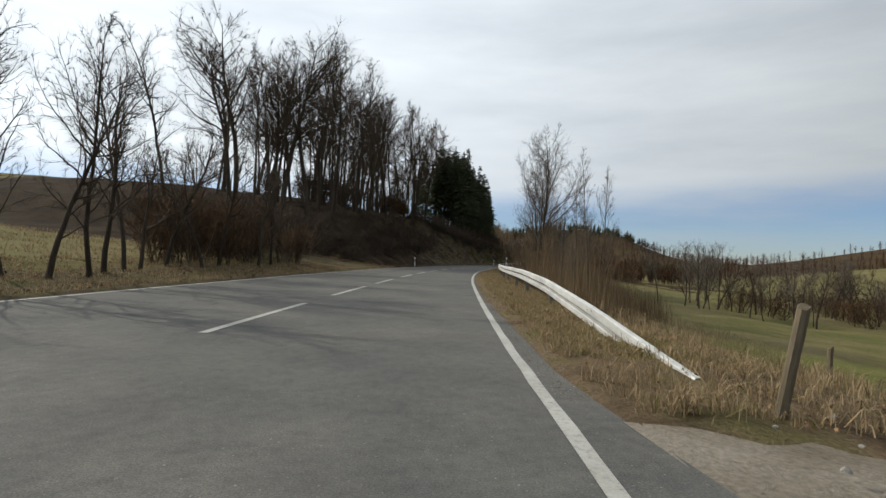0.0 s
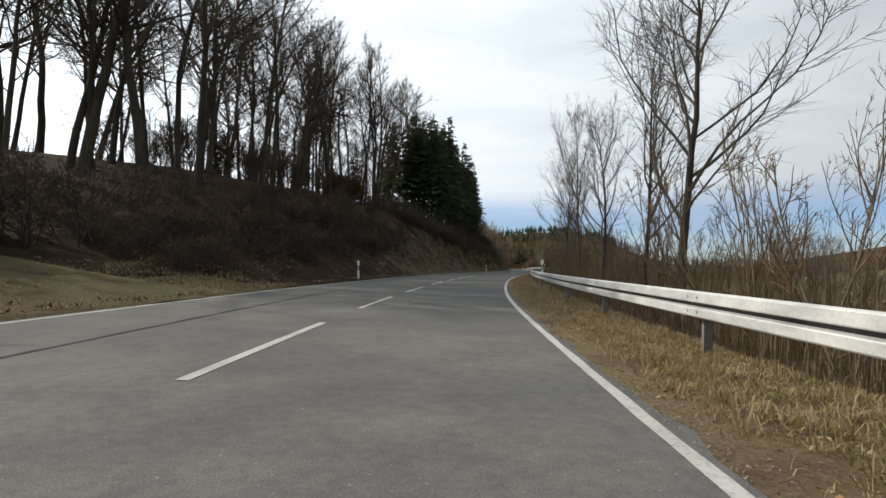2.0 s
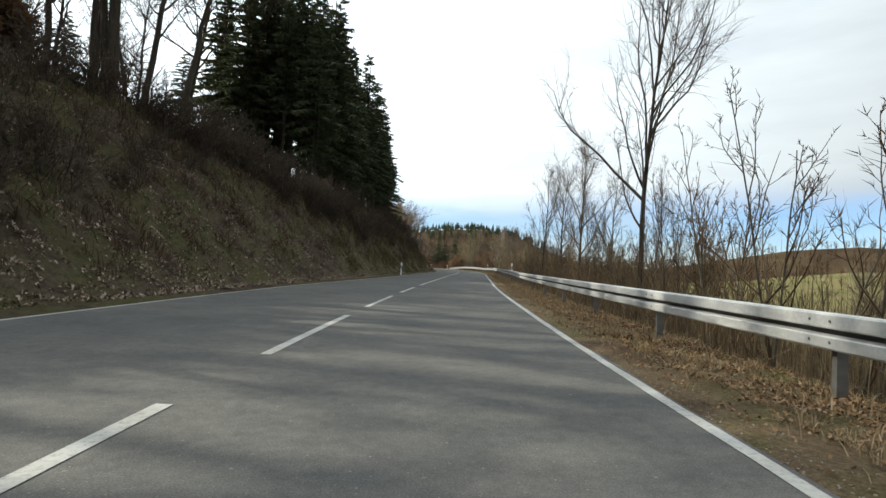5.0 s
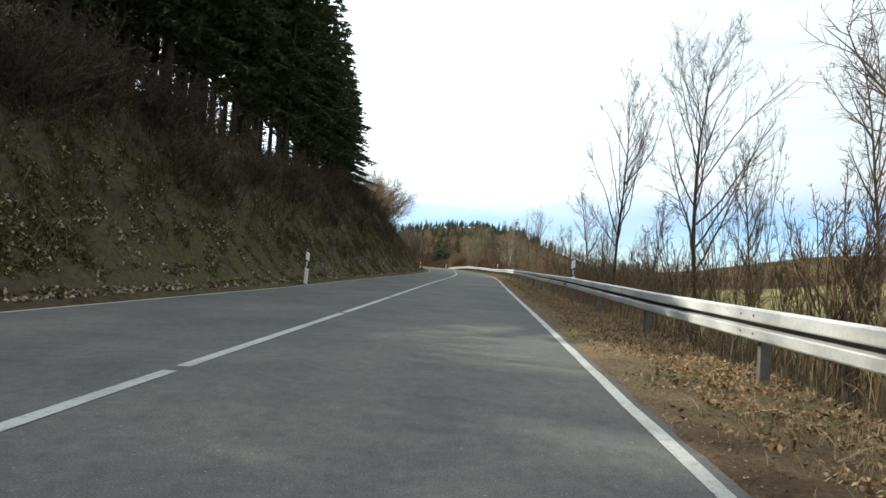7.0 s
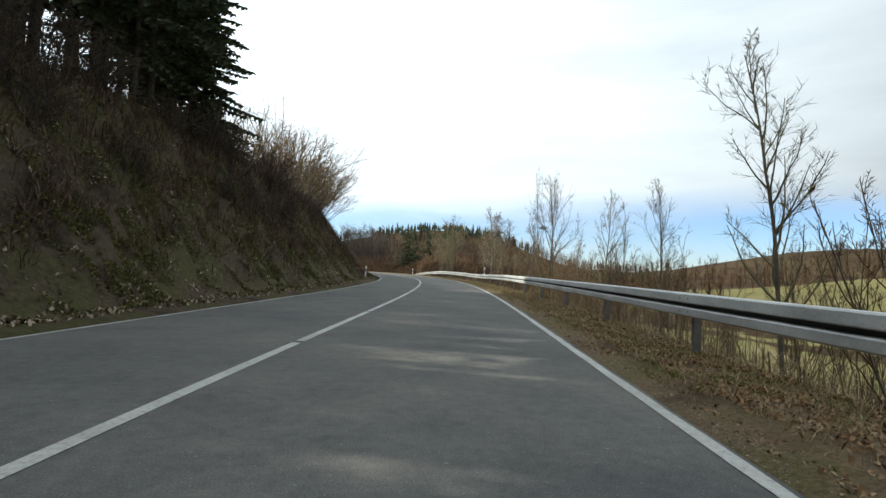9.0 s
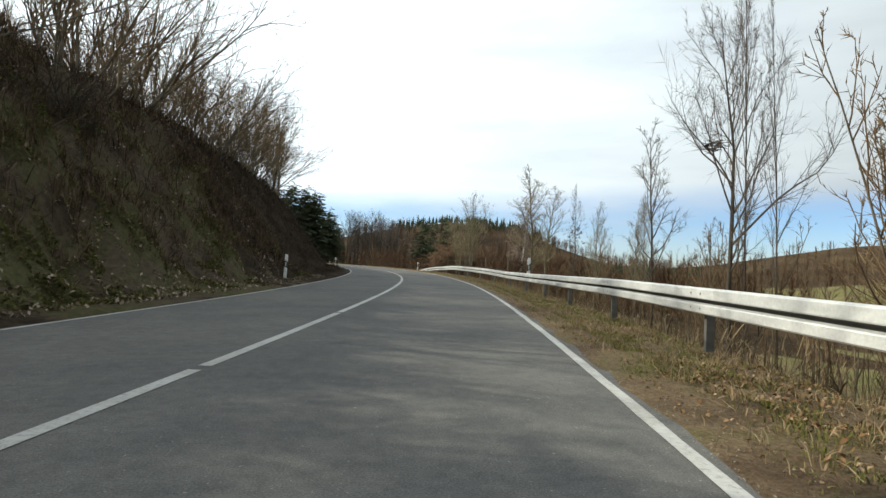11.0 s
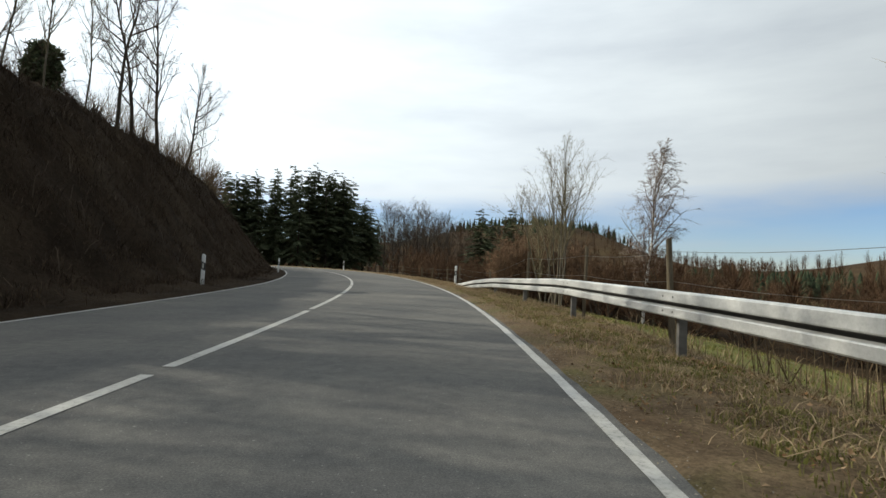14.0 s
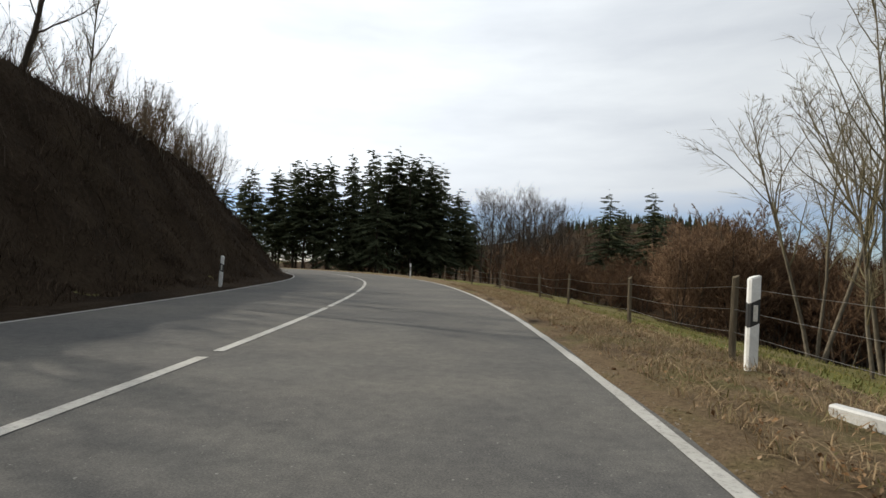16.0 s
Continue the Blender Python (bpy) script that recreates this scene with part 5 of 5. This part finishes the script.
# trees along the valley meadow
for k in range(120):
    a, d = radians(24 + 38 * (k + pick.random()) / 120 + pick.uniform(-2, 2)), pick.uniform(78, 112)
    plant_tree("valley_tree", pick.choice(LIME + ROADSIDE), d * math.sin(a), d * math.cos(a), pick.uniform(0.5, 0.85), pick.uniform(0, 6.28), "bare grey-brown tree along a valley meadow", "tree", "trees along the valley meadow", pick.uniform(1.0, 1.3), 0.2)
for k in range(60):
    a, d = radians(28 + 34 * (k + pick.random()) / 60), pick.uniform(84, 116)
    plant_tree("valley_shrub", pick.choice(BUSH), d * math.sin(a), d * math.cos(a), pick.uniform(0.5, 0.85), pick.uniform(0, 6.28), "red-brown leafless shrub along a valley meadow", "shrub", "shrubs along the valley meadow", 1.3, 0.2)


# ---- grass, leaves, reeds: what nobody could count ----
def surface(x, y, s, o):
    """The top of what lies there: the bank's or the verge's own unevenness on the land."""
    z = height(x, y)
    up = left_edge(s) - o
    z = np.where((o < 0) & (s > 46) & (s < 225) & (up > 0) & (up < 9.2), bank_lift(s, o, x, y), z)
    return np.where((o > 3.9) & (o < 7.2) & (s > 3.5), z + 0.057 + 0.035 * wobble(x, y, 0.9), z)


def scatter(seed, n, s0, s1, o0, o1, keep=None):
    """Places along the road: x, y, z, s, o. o0, o1: numbers or functions of s; keep(x, y, s, o): the share that stays."""
    g = np.random.default_rng(seed)
    s = g.uniform(s0, s1, n)
    a = o0(s) if callable(o0) else o0
    b = o1(s) if callable(o1) else o1
    o = a + (b - a) * g.uniform(0, 1, n)
    x, y = on_road(s, o)
    if keep is not None:
        ok = g.uniform(0, 1, n) < keep(x, y, s, o)
        x, y, s, o = x[ok], y[ok], s[ok], o[ok]
    return g, x, y, surface(x, y, s, o), s, o


def tufts(seed, n, per, s0, s1, o0, o1, keep=None, size=0.05):
    """Places gathered in tufts."""
    g, x, y, z, s, o = scatter(seed, n, s0, s1, o0, o1, keep)
    k = g.integers(per // 2, per, len(x))
    x, y, s, o = (np.repeat(a, k) for a in (x, y, s, o))
    r = np.repeat(size * g.uniform(0.5, 1.6, len(k)), k)
    x, y = x + g.normal(0, 1, len(x)) * r, y + g.normal(0, 1, len(y)) * r
    return g, x, y, surface(x, y, s, o), s, o


def blades(name, places, low, tall, width, lean, mat, label, category, lift=0.0):
    """Bent blades or stems, two triangles each."""
    g, x, y, z, s, o = places
    n = len(x)
    h = g.uniform(low, tall, n)
    a, d = g.uniform(0, 6.283, n), np.abs(g.normal(0, lean, n)) * h
    t = g.uniform(0, 6.283, n)
    w = width * g.uniform(0.6, 1.3, n)
    base = np.stack([x, y, z + lift], 1)
    side = np.stack([np.cos(a), np.sin(a), np.zeros(n)], 1) * w[:, None]
    out = np.stack([np.cos(t), np.sin(t), np.zeros(n)], 1) * d[:, None]
    mid = base + out * 0.35 + np.stack([np.zeros(n), np.zeros(n), h * 0.6], 1)
    tip = base + out + np.stack([np.zeros(n), np.zeros(n), h * np.where(lean > 0.5, 0.75, 1.0)], 1)
    v = np.stack([base - side, base + side, mid - side * 0.7, mid + side * 0.7, tip], 1).reshape(-1, 3)
    k = np.arange(n) * 5
    tris = np.concatenate([np.stack([k, k + 1, k + 3], 1), np.stack([k, k + 3, k + 2], 1), np.stack([k + 2, k + 3, k + 4], 1)])
    return tagged(new(name, quick_mesh(name, v, tris, mat)), label, category, kind="stuff")


def leaves(name, places, size, mat, label, lift, tilt=0.5):
    """Curled fallen leaves: two triangles folded along the middle."""
    g, x, y, z, s, o = places
    n = len(x)
    a = g.uniform(0, 6.283, n)
    r = size * g.uniform(0.5, 1.3, n)
    u = np.stack([np.cos(a), np.sin(a), g.normal(0, tilt, n)], 1) * r[:, None]
    q = np.stack([-np.sin(a), np.cos(a), g.normal(0, tilt, n)], 1) * (r * 0.6)[:, None]
    c = np.stack([x, y, z + lift + g.uniform(0, 0.025, n)], 1)
    up = np.stack([np.zeros(n), np.zeros(n), r * 0.35], 1)
    v = np.stack([c - u, c + q + up, c + u, c - q + up], 1).reshape(-1, 3)
    k = np.arange(n) * 4
    tris = np.concatenate([np.stack([k, k + 1, k + 2], 1), np.stack([k, k + 2, k + 3], 1)])
    return tagged(new(name, quick_mesh(name, v, tris, mat)), label, "leaves", kind="stuff")


def patchy(size, lo, hi, seed=0.0):
    return lambda x, y, s, o: np.clip((wobble(x, y, size, seed) + wobble(x, y, size * 0.37, seed + 1) * 0.7 - lo) / (hi - lo), 0, 1)


blades("verge_grass", scatter(1, 170000, 3.7, 205, lambda s: np.where(s < 8, apron(s) + 0.1, right_edge(s) + 0.28), 6.2, lambda x, y, s, o: patchy(1.6, -0.9, 0.8)(x, y, s, o) * np.clip((o - 3.5) / 0.6, 0.2, 1) * table(s, (122, 1.0), (136, 0.4), (150, 0.5), (158, 0.9))),
       0.03, 0.12, 0.0035, 1.1, DRY_GRASS, "short dry grass on a roadside verge", "grass", -0.005)
blades("verge_tufts", tufts(21, 26000, 18, 3.7, 205, lambda s: np.where(s < 8, apron(s) + 0.15, right_edge(s) + 0.4), 6.4, lambda x, y, s, o: patchy(2.0, -0.8, 0.6, 1.2)(x, y, s, o) * np.clip((o - 3.4) / 0.5, 0.2, 1) * table(s, (50, 1.0), (64, 0.25), (118, 0.3), (136, 0.15), (154, 0.15), (172, 0.14)), 0.04),
       0.06, 0.2, 0.0045, 0.9, DRY_GRASS, "tufts of withered grass on a roadside verge", "grass", -0.01)
blades("green_verge_grass", scatter(2, 130000, 3.7, 205, lambda s: right_edge(s) + 0.6, 6.0, lambda x, y, s, o: patchy(3.3, 0.0, 1.0, 3.0)(x, y, s, o)), 0.03, 0.08, 0.0035, 0.8, GREEN_GRASS, "short green grass tufts on a verge", "grass", -0.005)
blades("yellow_verge_grass", scatter(41, 150000, 5.5, 66, lambda s: right_edge(s) + 0.42, 5.7, lambda x, y, s, o: patchy(1.3, -1.3, 0.3, 2.2)(x, y, s, o) * np.clip((o - 3.55) / 0.5, 0.1, 1) * table(s, (50, 1.0), (66, 0.3))),
       0.025, 0.09, 0.0055, 1.3, STRAW, "short yellow straw-like grass on a roadside verge", "grass", -0.004)
blades("mossy_verge_grass", scatter(31, 140000, 112, 178, lambda s: right_edge(s) + 0.35, 5.6, patchy(2.2, -0.7, 0.6, 7.7)), 0.025, 0.07, 0.005, 0.9, GREEN_GRASS, "low mossy green grass on a verge", "grass", -0.005)
leaves("verge_leaves", scatter(3, 300000, 3.6, 205, lambda s: np.where(s < 8, apron(s) + 0.06, right_edge(s) + 0.2), 6.6, lambda x, y, s, o: patchy(2.4, -0.5, 1.0, 5.0)(x, y, s, o) * np.clip((o - 3.3) / 0.5, 0.4, 1) * table(s, (25, 0.35), (58, 0.6), (66, 1.0), (125, 1.0), (140, 0.5))),
       0.017, LITTER, "brown fallen leaves on a roadside verge", 0.006)
leaves("leaf_drift", scatter(33, 230000, 56, 134, 3.75, 6.6, lambda x, y, s, o: patchy(1.7, -0.9, 0.6, 3.3)(x, y, s, o) * np.clip((o - 3.6) / 0.7, 0.1, 1) * table(s, (56, 0.5), (70, 1.0), (112, 1.0), (134, 0.4))),
       0.018, LITTER, "drifts of curled brown leaves on a roadside verge", 0.01, 0.6)
leaves("edge_grit", scatter(51, 120000, 4, 205, lambda s: right_edge(s) + 0.07, lambda s: right_edge(s) + 0.62, lambda x, y, s, o: np.clip(1.15 - (o - right_edge(s) - 0.07) / 0.5, 0.05, 1) ** 1.5 * patchy(1.9, -1.4, 0.5, 6.1)(x, y, s, o) * table(s, (60, 1.0), (75, 0.6), (205, 0.6))),
       0.0085, GRIT, "grey-brown grit along the edge of asphalt", 0.004, 0.3)
blades("reeds", scatter(4, 60000, 14, 166, 5.7, 10.5, lambda x, y, s, o: patchy(2.6, -0.6, 0.7, 2.0)(x, y, s, o) * np.clip((11.5 - o) / 4, 0.2, 1) * table(s, (75, 1.0), (100, 0.5), (166, 0.3))), 0.4, 1.35, 0.006, 0.25, REED, "tall dry brown reeds on a slope", "reeds", 0.0)
blades("slope_grass", scatter(5, 65000, 8, 170, 5.8, 22.0, patchy(4.0, -0.6, 0.8, 4.0)), 0.2, 0.6, 0.008, 0.6, DRY_GRASS, "long pale withered grass below the road", "grass", 0.0)
blades("field_edge_grass", scatter(6, 60000, -6, 14, 6.2, 16, lambda x, y, s, o: patchy(3.0, -0.4, 0.8, 6.0)(x, y, s, o) * ((s > 5.4) | (o > 9.5))), 0.12, 0.4, 0.005, 0.6, DRY_GRASS, "ochre tufted grass beside a farm track", "grass", 0.0)
blades("pasture_grass", scatter(7, 55000, 158, 216, 6.4, 22, patchy(4.0, -0.7, 0.7, 7.0)), 0.05, 0.14, 0.012, 0.7, GREEN_GRASS, "short green pasture grass", "grass", 0.0)
blades("left_verge_grass", scatter(8, 50000, 2, 46, lambda s: left_edge(s) - 5.5, lambda s: left_edge(s) - 0.35, lambda x, y, s, o: patchy(2.0, -0.7, 0.8, 8.0)(x, y, s, o) * np.where((s > 34.5) & (s < 42), 0.25, 1)), 0.05, 0.2, 0.007, 0.8, DRY_GRASS, "dry grass on the verge under trees", "grass", 0.04)
blades("straw", scatter(22, 170000, 60, 205, lambda s: right_edge(s) + 0.35, 6.8, lambda x, y, s, o: patchy(1.4, -0.6, 0.7, 4.4)(x, y, s, o) * np.clip((o - 3.6) / 0.7, 0.15, 1) * table(s, (60, 0.35), (120, 0.25), (138, 0.35), (148, 0.25), (157, 0.85), (166, 1.0))), 0.03, 0.11, 0.0055, 3.0, DRY_GRASS, "flattened straw and dead grass on a roadside verge", "grass", 0.0)
leaves("left_verge_leaves", scatter(9, 22000, 4, 60, lambda s: left_edge(s) - 6.5, lambda s: left_edge(s) - 0.3, patchy(2.6, -0.8, 0.8, 9.0)), 0.035, LITTER, "brown fallen leaves on the verge under trees", 0.06)
blades("meadow_grass", scatter(10, 40000, 0, 36, -46, -9, patchy(5.0, -0.8, 0.6, 1.5)), 0.08, 0.28, 0.016, 0.6, DRY_GRASS, "yellowed meadow grass", "grass", 0.0)
leaves("bank_leaves", scatter(11, 460000, 58, 153, lambda s: left_edge(s) - 8.5, lambda s: left_edge(s) - 0.35, lambda x, y, s, o: patchy(3.4, -1.7, 0.9, 2.5)(x, y, s, o) * table(s, (60, 0.02), (70, 0.25), (78, 0.9), (96, 0.8), (105, 0.4), (125, 0.3), (153, 0.15)) * np.clip(1.15 - (left_edge(s) - o) / 11, 0.3, 1)),
       0.035, BANK_LITTER, "brown fallen leaves covering a bank", 0.015, 0.7)
blades("bank_tussocks", tufts(15, 11000, 24, 68, 152, lambda s: left_edge(s) - 11.0, lambda s: left_edge(s) - 1.6, lambda x, y, s, o: patchy(2.2, -1.0, 0.4, 8.5)(x, y, s, o) * table(s, (68, 0.3), (95, 0.6), (112, 1.0), (152, 1.0)) * np.clip((left_edge(s) - o - 1.0) / 1.6, 0.05, 1), 0.13),
       0.22, 0.55, 0.011, 0.9, TUSSOCK, "dead brown tussock grass hanging down a bank", "grass", -0.02)
blades("heath_tussocks", tufts(17, 12000, 24, 149, 222, lambda s: left_edge(s) - 11.0, lambda s: left_edge(s) - 1.0, lambda x, y, s, o: patchy(2.2, -0.9, 0.4, 8.5)(x, y, s, o), 0.2),
       0.1, 0.3, 0.0075, 1.0, HEATH, "dark dead heath on a steep bank", "heath", -0.02)
blades("bank_moss", scatter(12, 360000, 92, 152, lambda s: left_edge(s) - 4.4, lambda s: left_edge(s) - 0.6, lambda x, y, s, o: patchy(4.2, table(s, (84, 0.1), (102, -0.7), (128, -0.6), (145, 0.1)), 1.0, 6.5)(x, y, s, o) * np.clip((o - left_edge(s) + 5.4) / 2.5, 0.1, 1)), 0.03, 0.08, 0.026, 1.0, MOSS, "low green moss and grass at the foot of a bank", "moss", -0.005)


def brambles(name, places, mat, label):
    """Arching thin canes and twiggy stuff, each of four segments."""
    g, x, y, z, s, o = places
    n = len(x)
    t, h, r = g.uniform(0, 6.283, n), g.uniform(0.25, 0.9, n), g.uniform(0.2, 0.9, n)
    w = g.uniform(0.006, 0.013, n)
    pts = []
    for f in (0, 0.25, 0.5, 0.75, 1.0):
        rise = h * (1.9 * f - 1.25 * f * f) + g.normal(0, 0.03, n)
        pts.append(np.stack([x + np.cos(t) * r * f, y + np.sin(t) * r * f, z + rise], 1))
    v, tris = [], []
    for k, p in enumerate(pts):
        wk = (w * (1 - 0.18 * k))[:, None]
        v += [p + wk * np.stack([-np.sin(t), np.cos(t), 0 * t], 1), p - wk * np.stack([-np.sin(t), np.cos(t), 0 * t], 1)]
    v = np.stack(v, 1).reshape(-1, 3)
    b = np.arange(n) * 10
    for k in range(4):
        c = b + 2 * k
        tris += [np.stack([c, c + 1, c + 3], 1), np.stack([c, c + 3, c + 2], 1)]
    return tagged(new(name, quick_mesh(name, v, np.concatenate(tris), mat)), label, "brambles", kind="stuff")


brambles("bank_brambles", scatter(13, 48000, 46, 216, lambda s: left_edge(s) - 13.0, lambda s: left_edge(s) - 2.2, lambda x, y, s, o: patchy(3.0, -0.7, 0.7, 3.5)(x, y, s, o) * np.clip((left_edge(s) - o - 1.5) / 3.5, 0.05, 1)),
         TWIG_DARK, "dark bramble tangle on the upper bank")
blades("slope_thicket", scatter(16, 90000, 15, 112, 6.6, 17, lambda x, y, s, o: patchy(3.6, -0.9, 0.5, 7.5)(x, y, s, o) * np.where((s < 38) & (o > 8.0), 0, 1) * table(s, (15, 0.5), (22, 1.0), (70, 0.9), (84, 0.4), (112, 0.2))), 1.0, 2.9, 0.0055, 0.16, REED, "dense thin brown stems of brush on a slope", "brush", 0.0)
brambles("slope_brambles", scatter(14, 22000, 12, 166, 5.9, 10, patchy(3.0, -0.5, 0.8, 5.5)), REED, "brown bramble tangle below the guardrail")


# ---- the far woods ----
def far_conifers(name, spots, label):
    """Low spiky conifers: a stack of jagged skirts each."""
    rng = random.Random(5)
    v, t = [], []
    for x, y, h in spots:
        z = ground_at(x, y)
        r = h * rng.uniform(0.17, 0.24)
        for k in range(6):
            lo, hi = z + h * (0.06 + 0.15 * k), z + h * (0.06 + 0.15 * k + 0.26)
            rad = r * (1 - k / 6.3) * rng.uniform(0.85, 1.15)
            c = len(v)
            v.append((x, y, min(hi, z + h)))
            for m in range(9):
                a = 6.283 * m / 9 + k
                q = rad * (1.15 if m % 2 else 0.7) * rng.uniform(0.8, 1.2)
                v.append((x + q * math.cos(a), y + q * math.sin(a), lo - (0.04 * h if m % 2 else 0)))
            for m in range(9):
                t.append((c, c + 1 + m, c + 1 + (m + 1) % 9))
    return tagged(new(name, quick_mesh(name, v, t, NEEDLES_FAR)), label, "wood", kind="stuff")


def far_broadleaf(name, spots, mat, label, fine=1.0):
    """Leafless far trees: a stem and a spray of thin twigs each."""
    rng = np.random.default_rng(8)
    v, t = [], []
    for x, y, h in spots:
        z = ground_at(x, y)
        n = int(120 * fine)
        th = rng.uniform(0, 6.283, n)
        rise = rng.uniform(0.06, 0.78, n)
        reach = h * 0.34 * np.sqrt(rng.uniform(0.05, 1, n)) * (1.1 - 2.2 * (rise - 0.42) ** 2 / 0.3)
        a = np.stack([x + reach * 0.15 * np.cos(th), y + reach * 0.15 * np.sin(th), z + h * rise], 1)
        e = np.stack([x + reach * np.cos(th), y + reach * np.sin(th), z + h * np.minimum(1, rise + rng.uniform(0.12, 0.38, n))], 1)
        w = h * 0.006
        side = np.stack([-np.sin(th), np.cos(th), rng.uniform(-0.5, 0.5, n)], 1) * w
        a = np.vstack([a, [[x, y, z - 1]]])
        e = np.vstack([e, [[x, y, z + h * 0.8]]])
        side = np.vstack([side, [[h * 0.014, 0, 0]]])
        b = len(v)
        for p, q, r in zip(a, e, side):
            v += [p - r, p + r, q]
        t += [(b + 3 * k, b + 3 * k + 1, b + 3 * k + 2) for k in range(len(a))]
    return tagged(new(name, quick_mesh(name, v, t, mat)), label, "wood", kind="stuff")


g = np.random.default_rng(21)
hill_x, hill_y = g.uniform(-80, 300, 1500), g.uniform(470, 690, 1500)
hill_z = height(hill_x, hill_y)
crest_spots = [(x, y, h) for x, y, z, h in zip(hill_x, hill_y, hill_z, g.uniform(5, 9, 1500)) if z > 27 + 6 * math.sin(x * 0.05) and y > 560][:640]
far_conifers("hilltop_conifers", crest_spots, "dark conifers along the top of a far hill")
slope_spots = [(x, y, h) for x, y, z, h in zip(hill_x, hill_y, hill_z, g.uniform(7, 12, 1500)) if 2 < z < 36 and y < 640][:650]
far_broadleaf("hillside_trees", slope_spots, TWIG_RED, "brown leafless wood on a far hillside", 0.5)
polar = [(a, d, h) for a, d, h in zip(g.uniform(17.5, 25.0, 190), g.uniform(290, 350, 190), g.uniform(5.5, 8.0, 190))]
far_conifers("valley_conifers", [(d * math.sin(radians(a)), d * math.cos(radians(a)), h) for a, d, h in polar], "dark conifer wood in the valley")
far = [(x, y, h) for x, y, h in zip(g.uniform(60, 460, 800), g.uniform(40, 460, 800), g.uniform(5, 11, 800)) if math.hypot(x - 20, y - 120) > 150]
far_broadleaf("far_valley_trees", far, TWIG_RED, "brown leafless far woods in the valley", 0.6)
knoll = [(x, y, h) for x, y, h in zip(g.uniform(-60, 150, 330), g.uniform(290, 420, 330), g.uniform(7, 12, 330))]
hedge = [(25 + d * math.sin(a), 155 + d * math.cos(a), h) for a, d, h in zip(g.uniform(0.4, 0.95, 90), g.uniform(62, 105, 90), g.uniform(5.5, 8.5, 90))]
far_broadleaf("valley_thicket", hedge, TWIG_RED, "brown leafless thicket on a valley slope", 1.6)
far_broadleaf("far_hill_trees", knoll, TWIG_RED, "brown leafless trees below a far hill", 0.7)


# ---- small things ----
def nest(x, y, z):
    rng = random.Random(3)
    w = Wood()
    for _ in range(70):
        a, b = rng.uniform(0, 6.28), rng.uniform(-0.8, 0.8)
        p = np.array([0.13 * math.cos(a), 0.13 * math.sin(a), rng.uniform(-0.1, 0.1)])
        q = p + np.array([-math.sin(a + b), math.cos(a + b), rng.uniform(-0.3, 0.3)]) * rng.uniform(0.12, 0.3)
        w.tube([p, (p + q) / 2, q], [0.008, 0.008, 0.004], 3)
    ob = new("bird_nest", w.mesh("bird_nest", TWIG_DARK))
    ob.location = (x, y, z)
    tagged(ob, "old round nest of dark twigs in a tree", "nest")


nest(28.34, 136.2, 3.8)
g = np.random.default_rng(31)
n = 110
c = np.stack([30.05 + g.normal(0, 0.2, n), 147.5 + g.normal(0, 0.2, n), 2.4 + g.normal(0, 0.35, n)], 1)
u, q = g.normal(0, 0.035, (n, 3)), g.normal(0, 0.022, (n, 3))
k = np.arange(n) * 4
tagged(new("withered_leaves", quick_mesh("withered_leaves", np.stack([c - u, c + q, c + u, c - q], 1).reshape(-1, 3), np.concatenate([np.stack([k, k + 1, k + 2], 1), np.stack([k, k + 2, k + 3], 1)]), DEAD_LEAF)),
       "withered orange-brown leaves left on a young oak", "leaves", kind="stuff")


def stone(x, y, size, seed):
    rng = random.Random(seed)
    bm = bmesh.new()
    bmesh.ops.create_icosphere(bm, subdivisions=1, radius=size)
    for v in bm.verts:
        v.co *= rng.uniform(0.7, 1.2)
        v.co.z *= 0.6
    me = bpy.data.meshes.new("stone")
    bm.to_mesh(me)
    bm.free()
    me.materials.append(STONE)
    ob = new("stone", me)
    ob.location = (x, y, ground_at(x, y) + 0.09)
    tagged(ob, "small grey stone on gravel", "stone", "stones on the track")


for k in range(60):
    px, py = on_road(random.Random(200 + k).uniform(0.5, 4.0), random.Random(300 + k).uniform(4.6, 8.5))
    stone(px, py, random.Random(400 + k).uniform(0.012, 0.05), k)
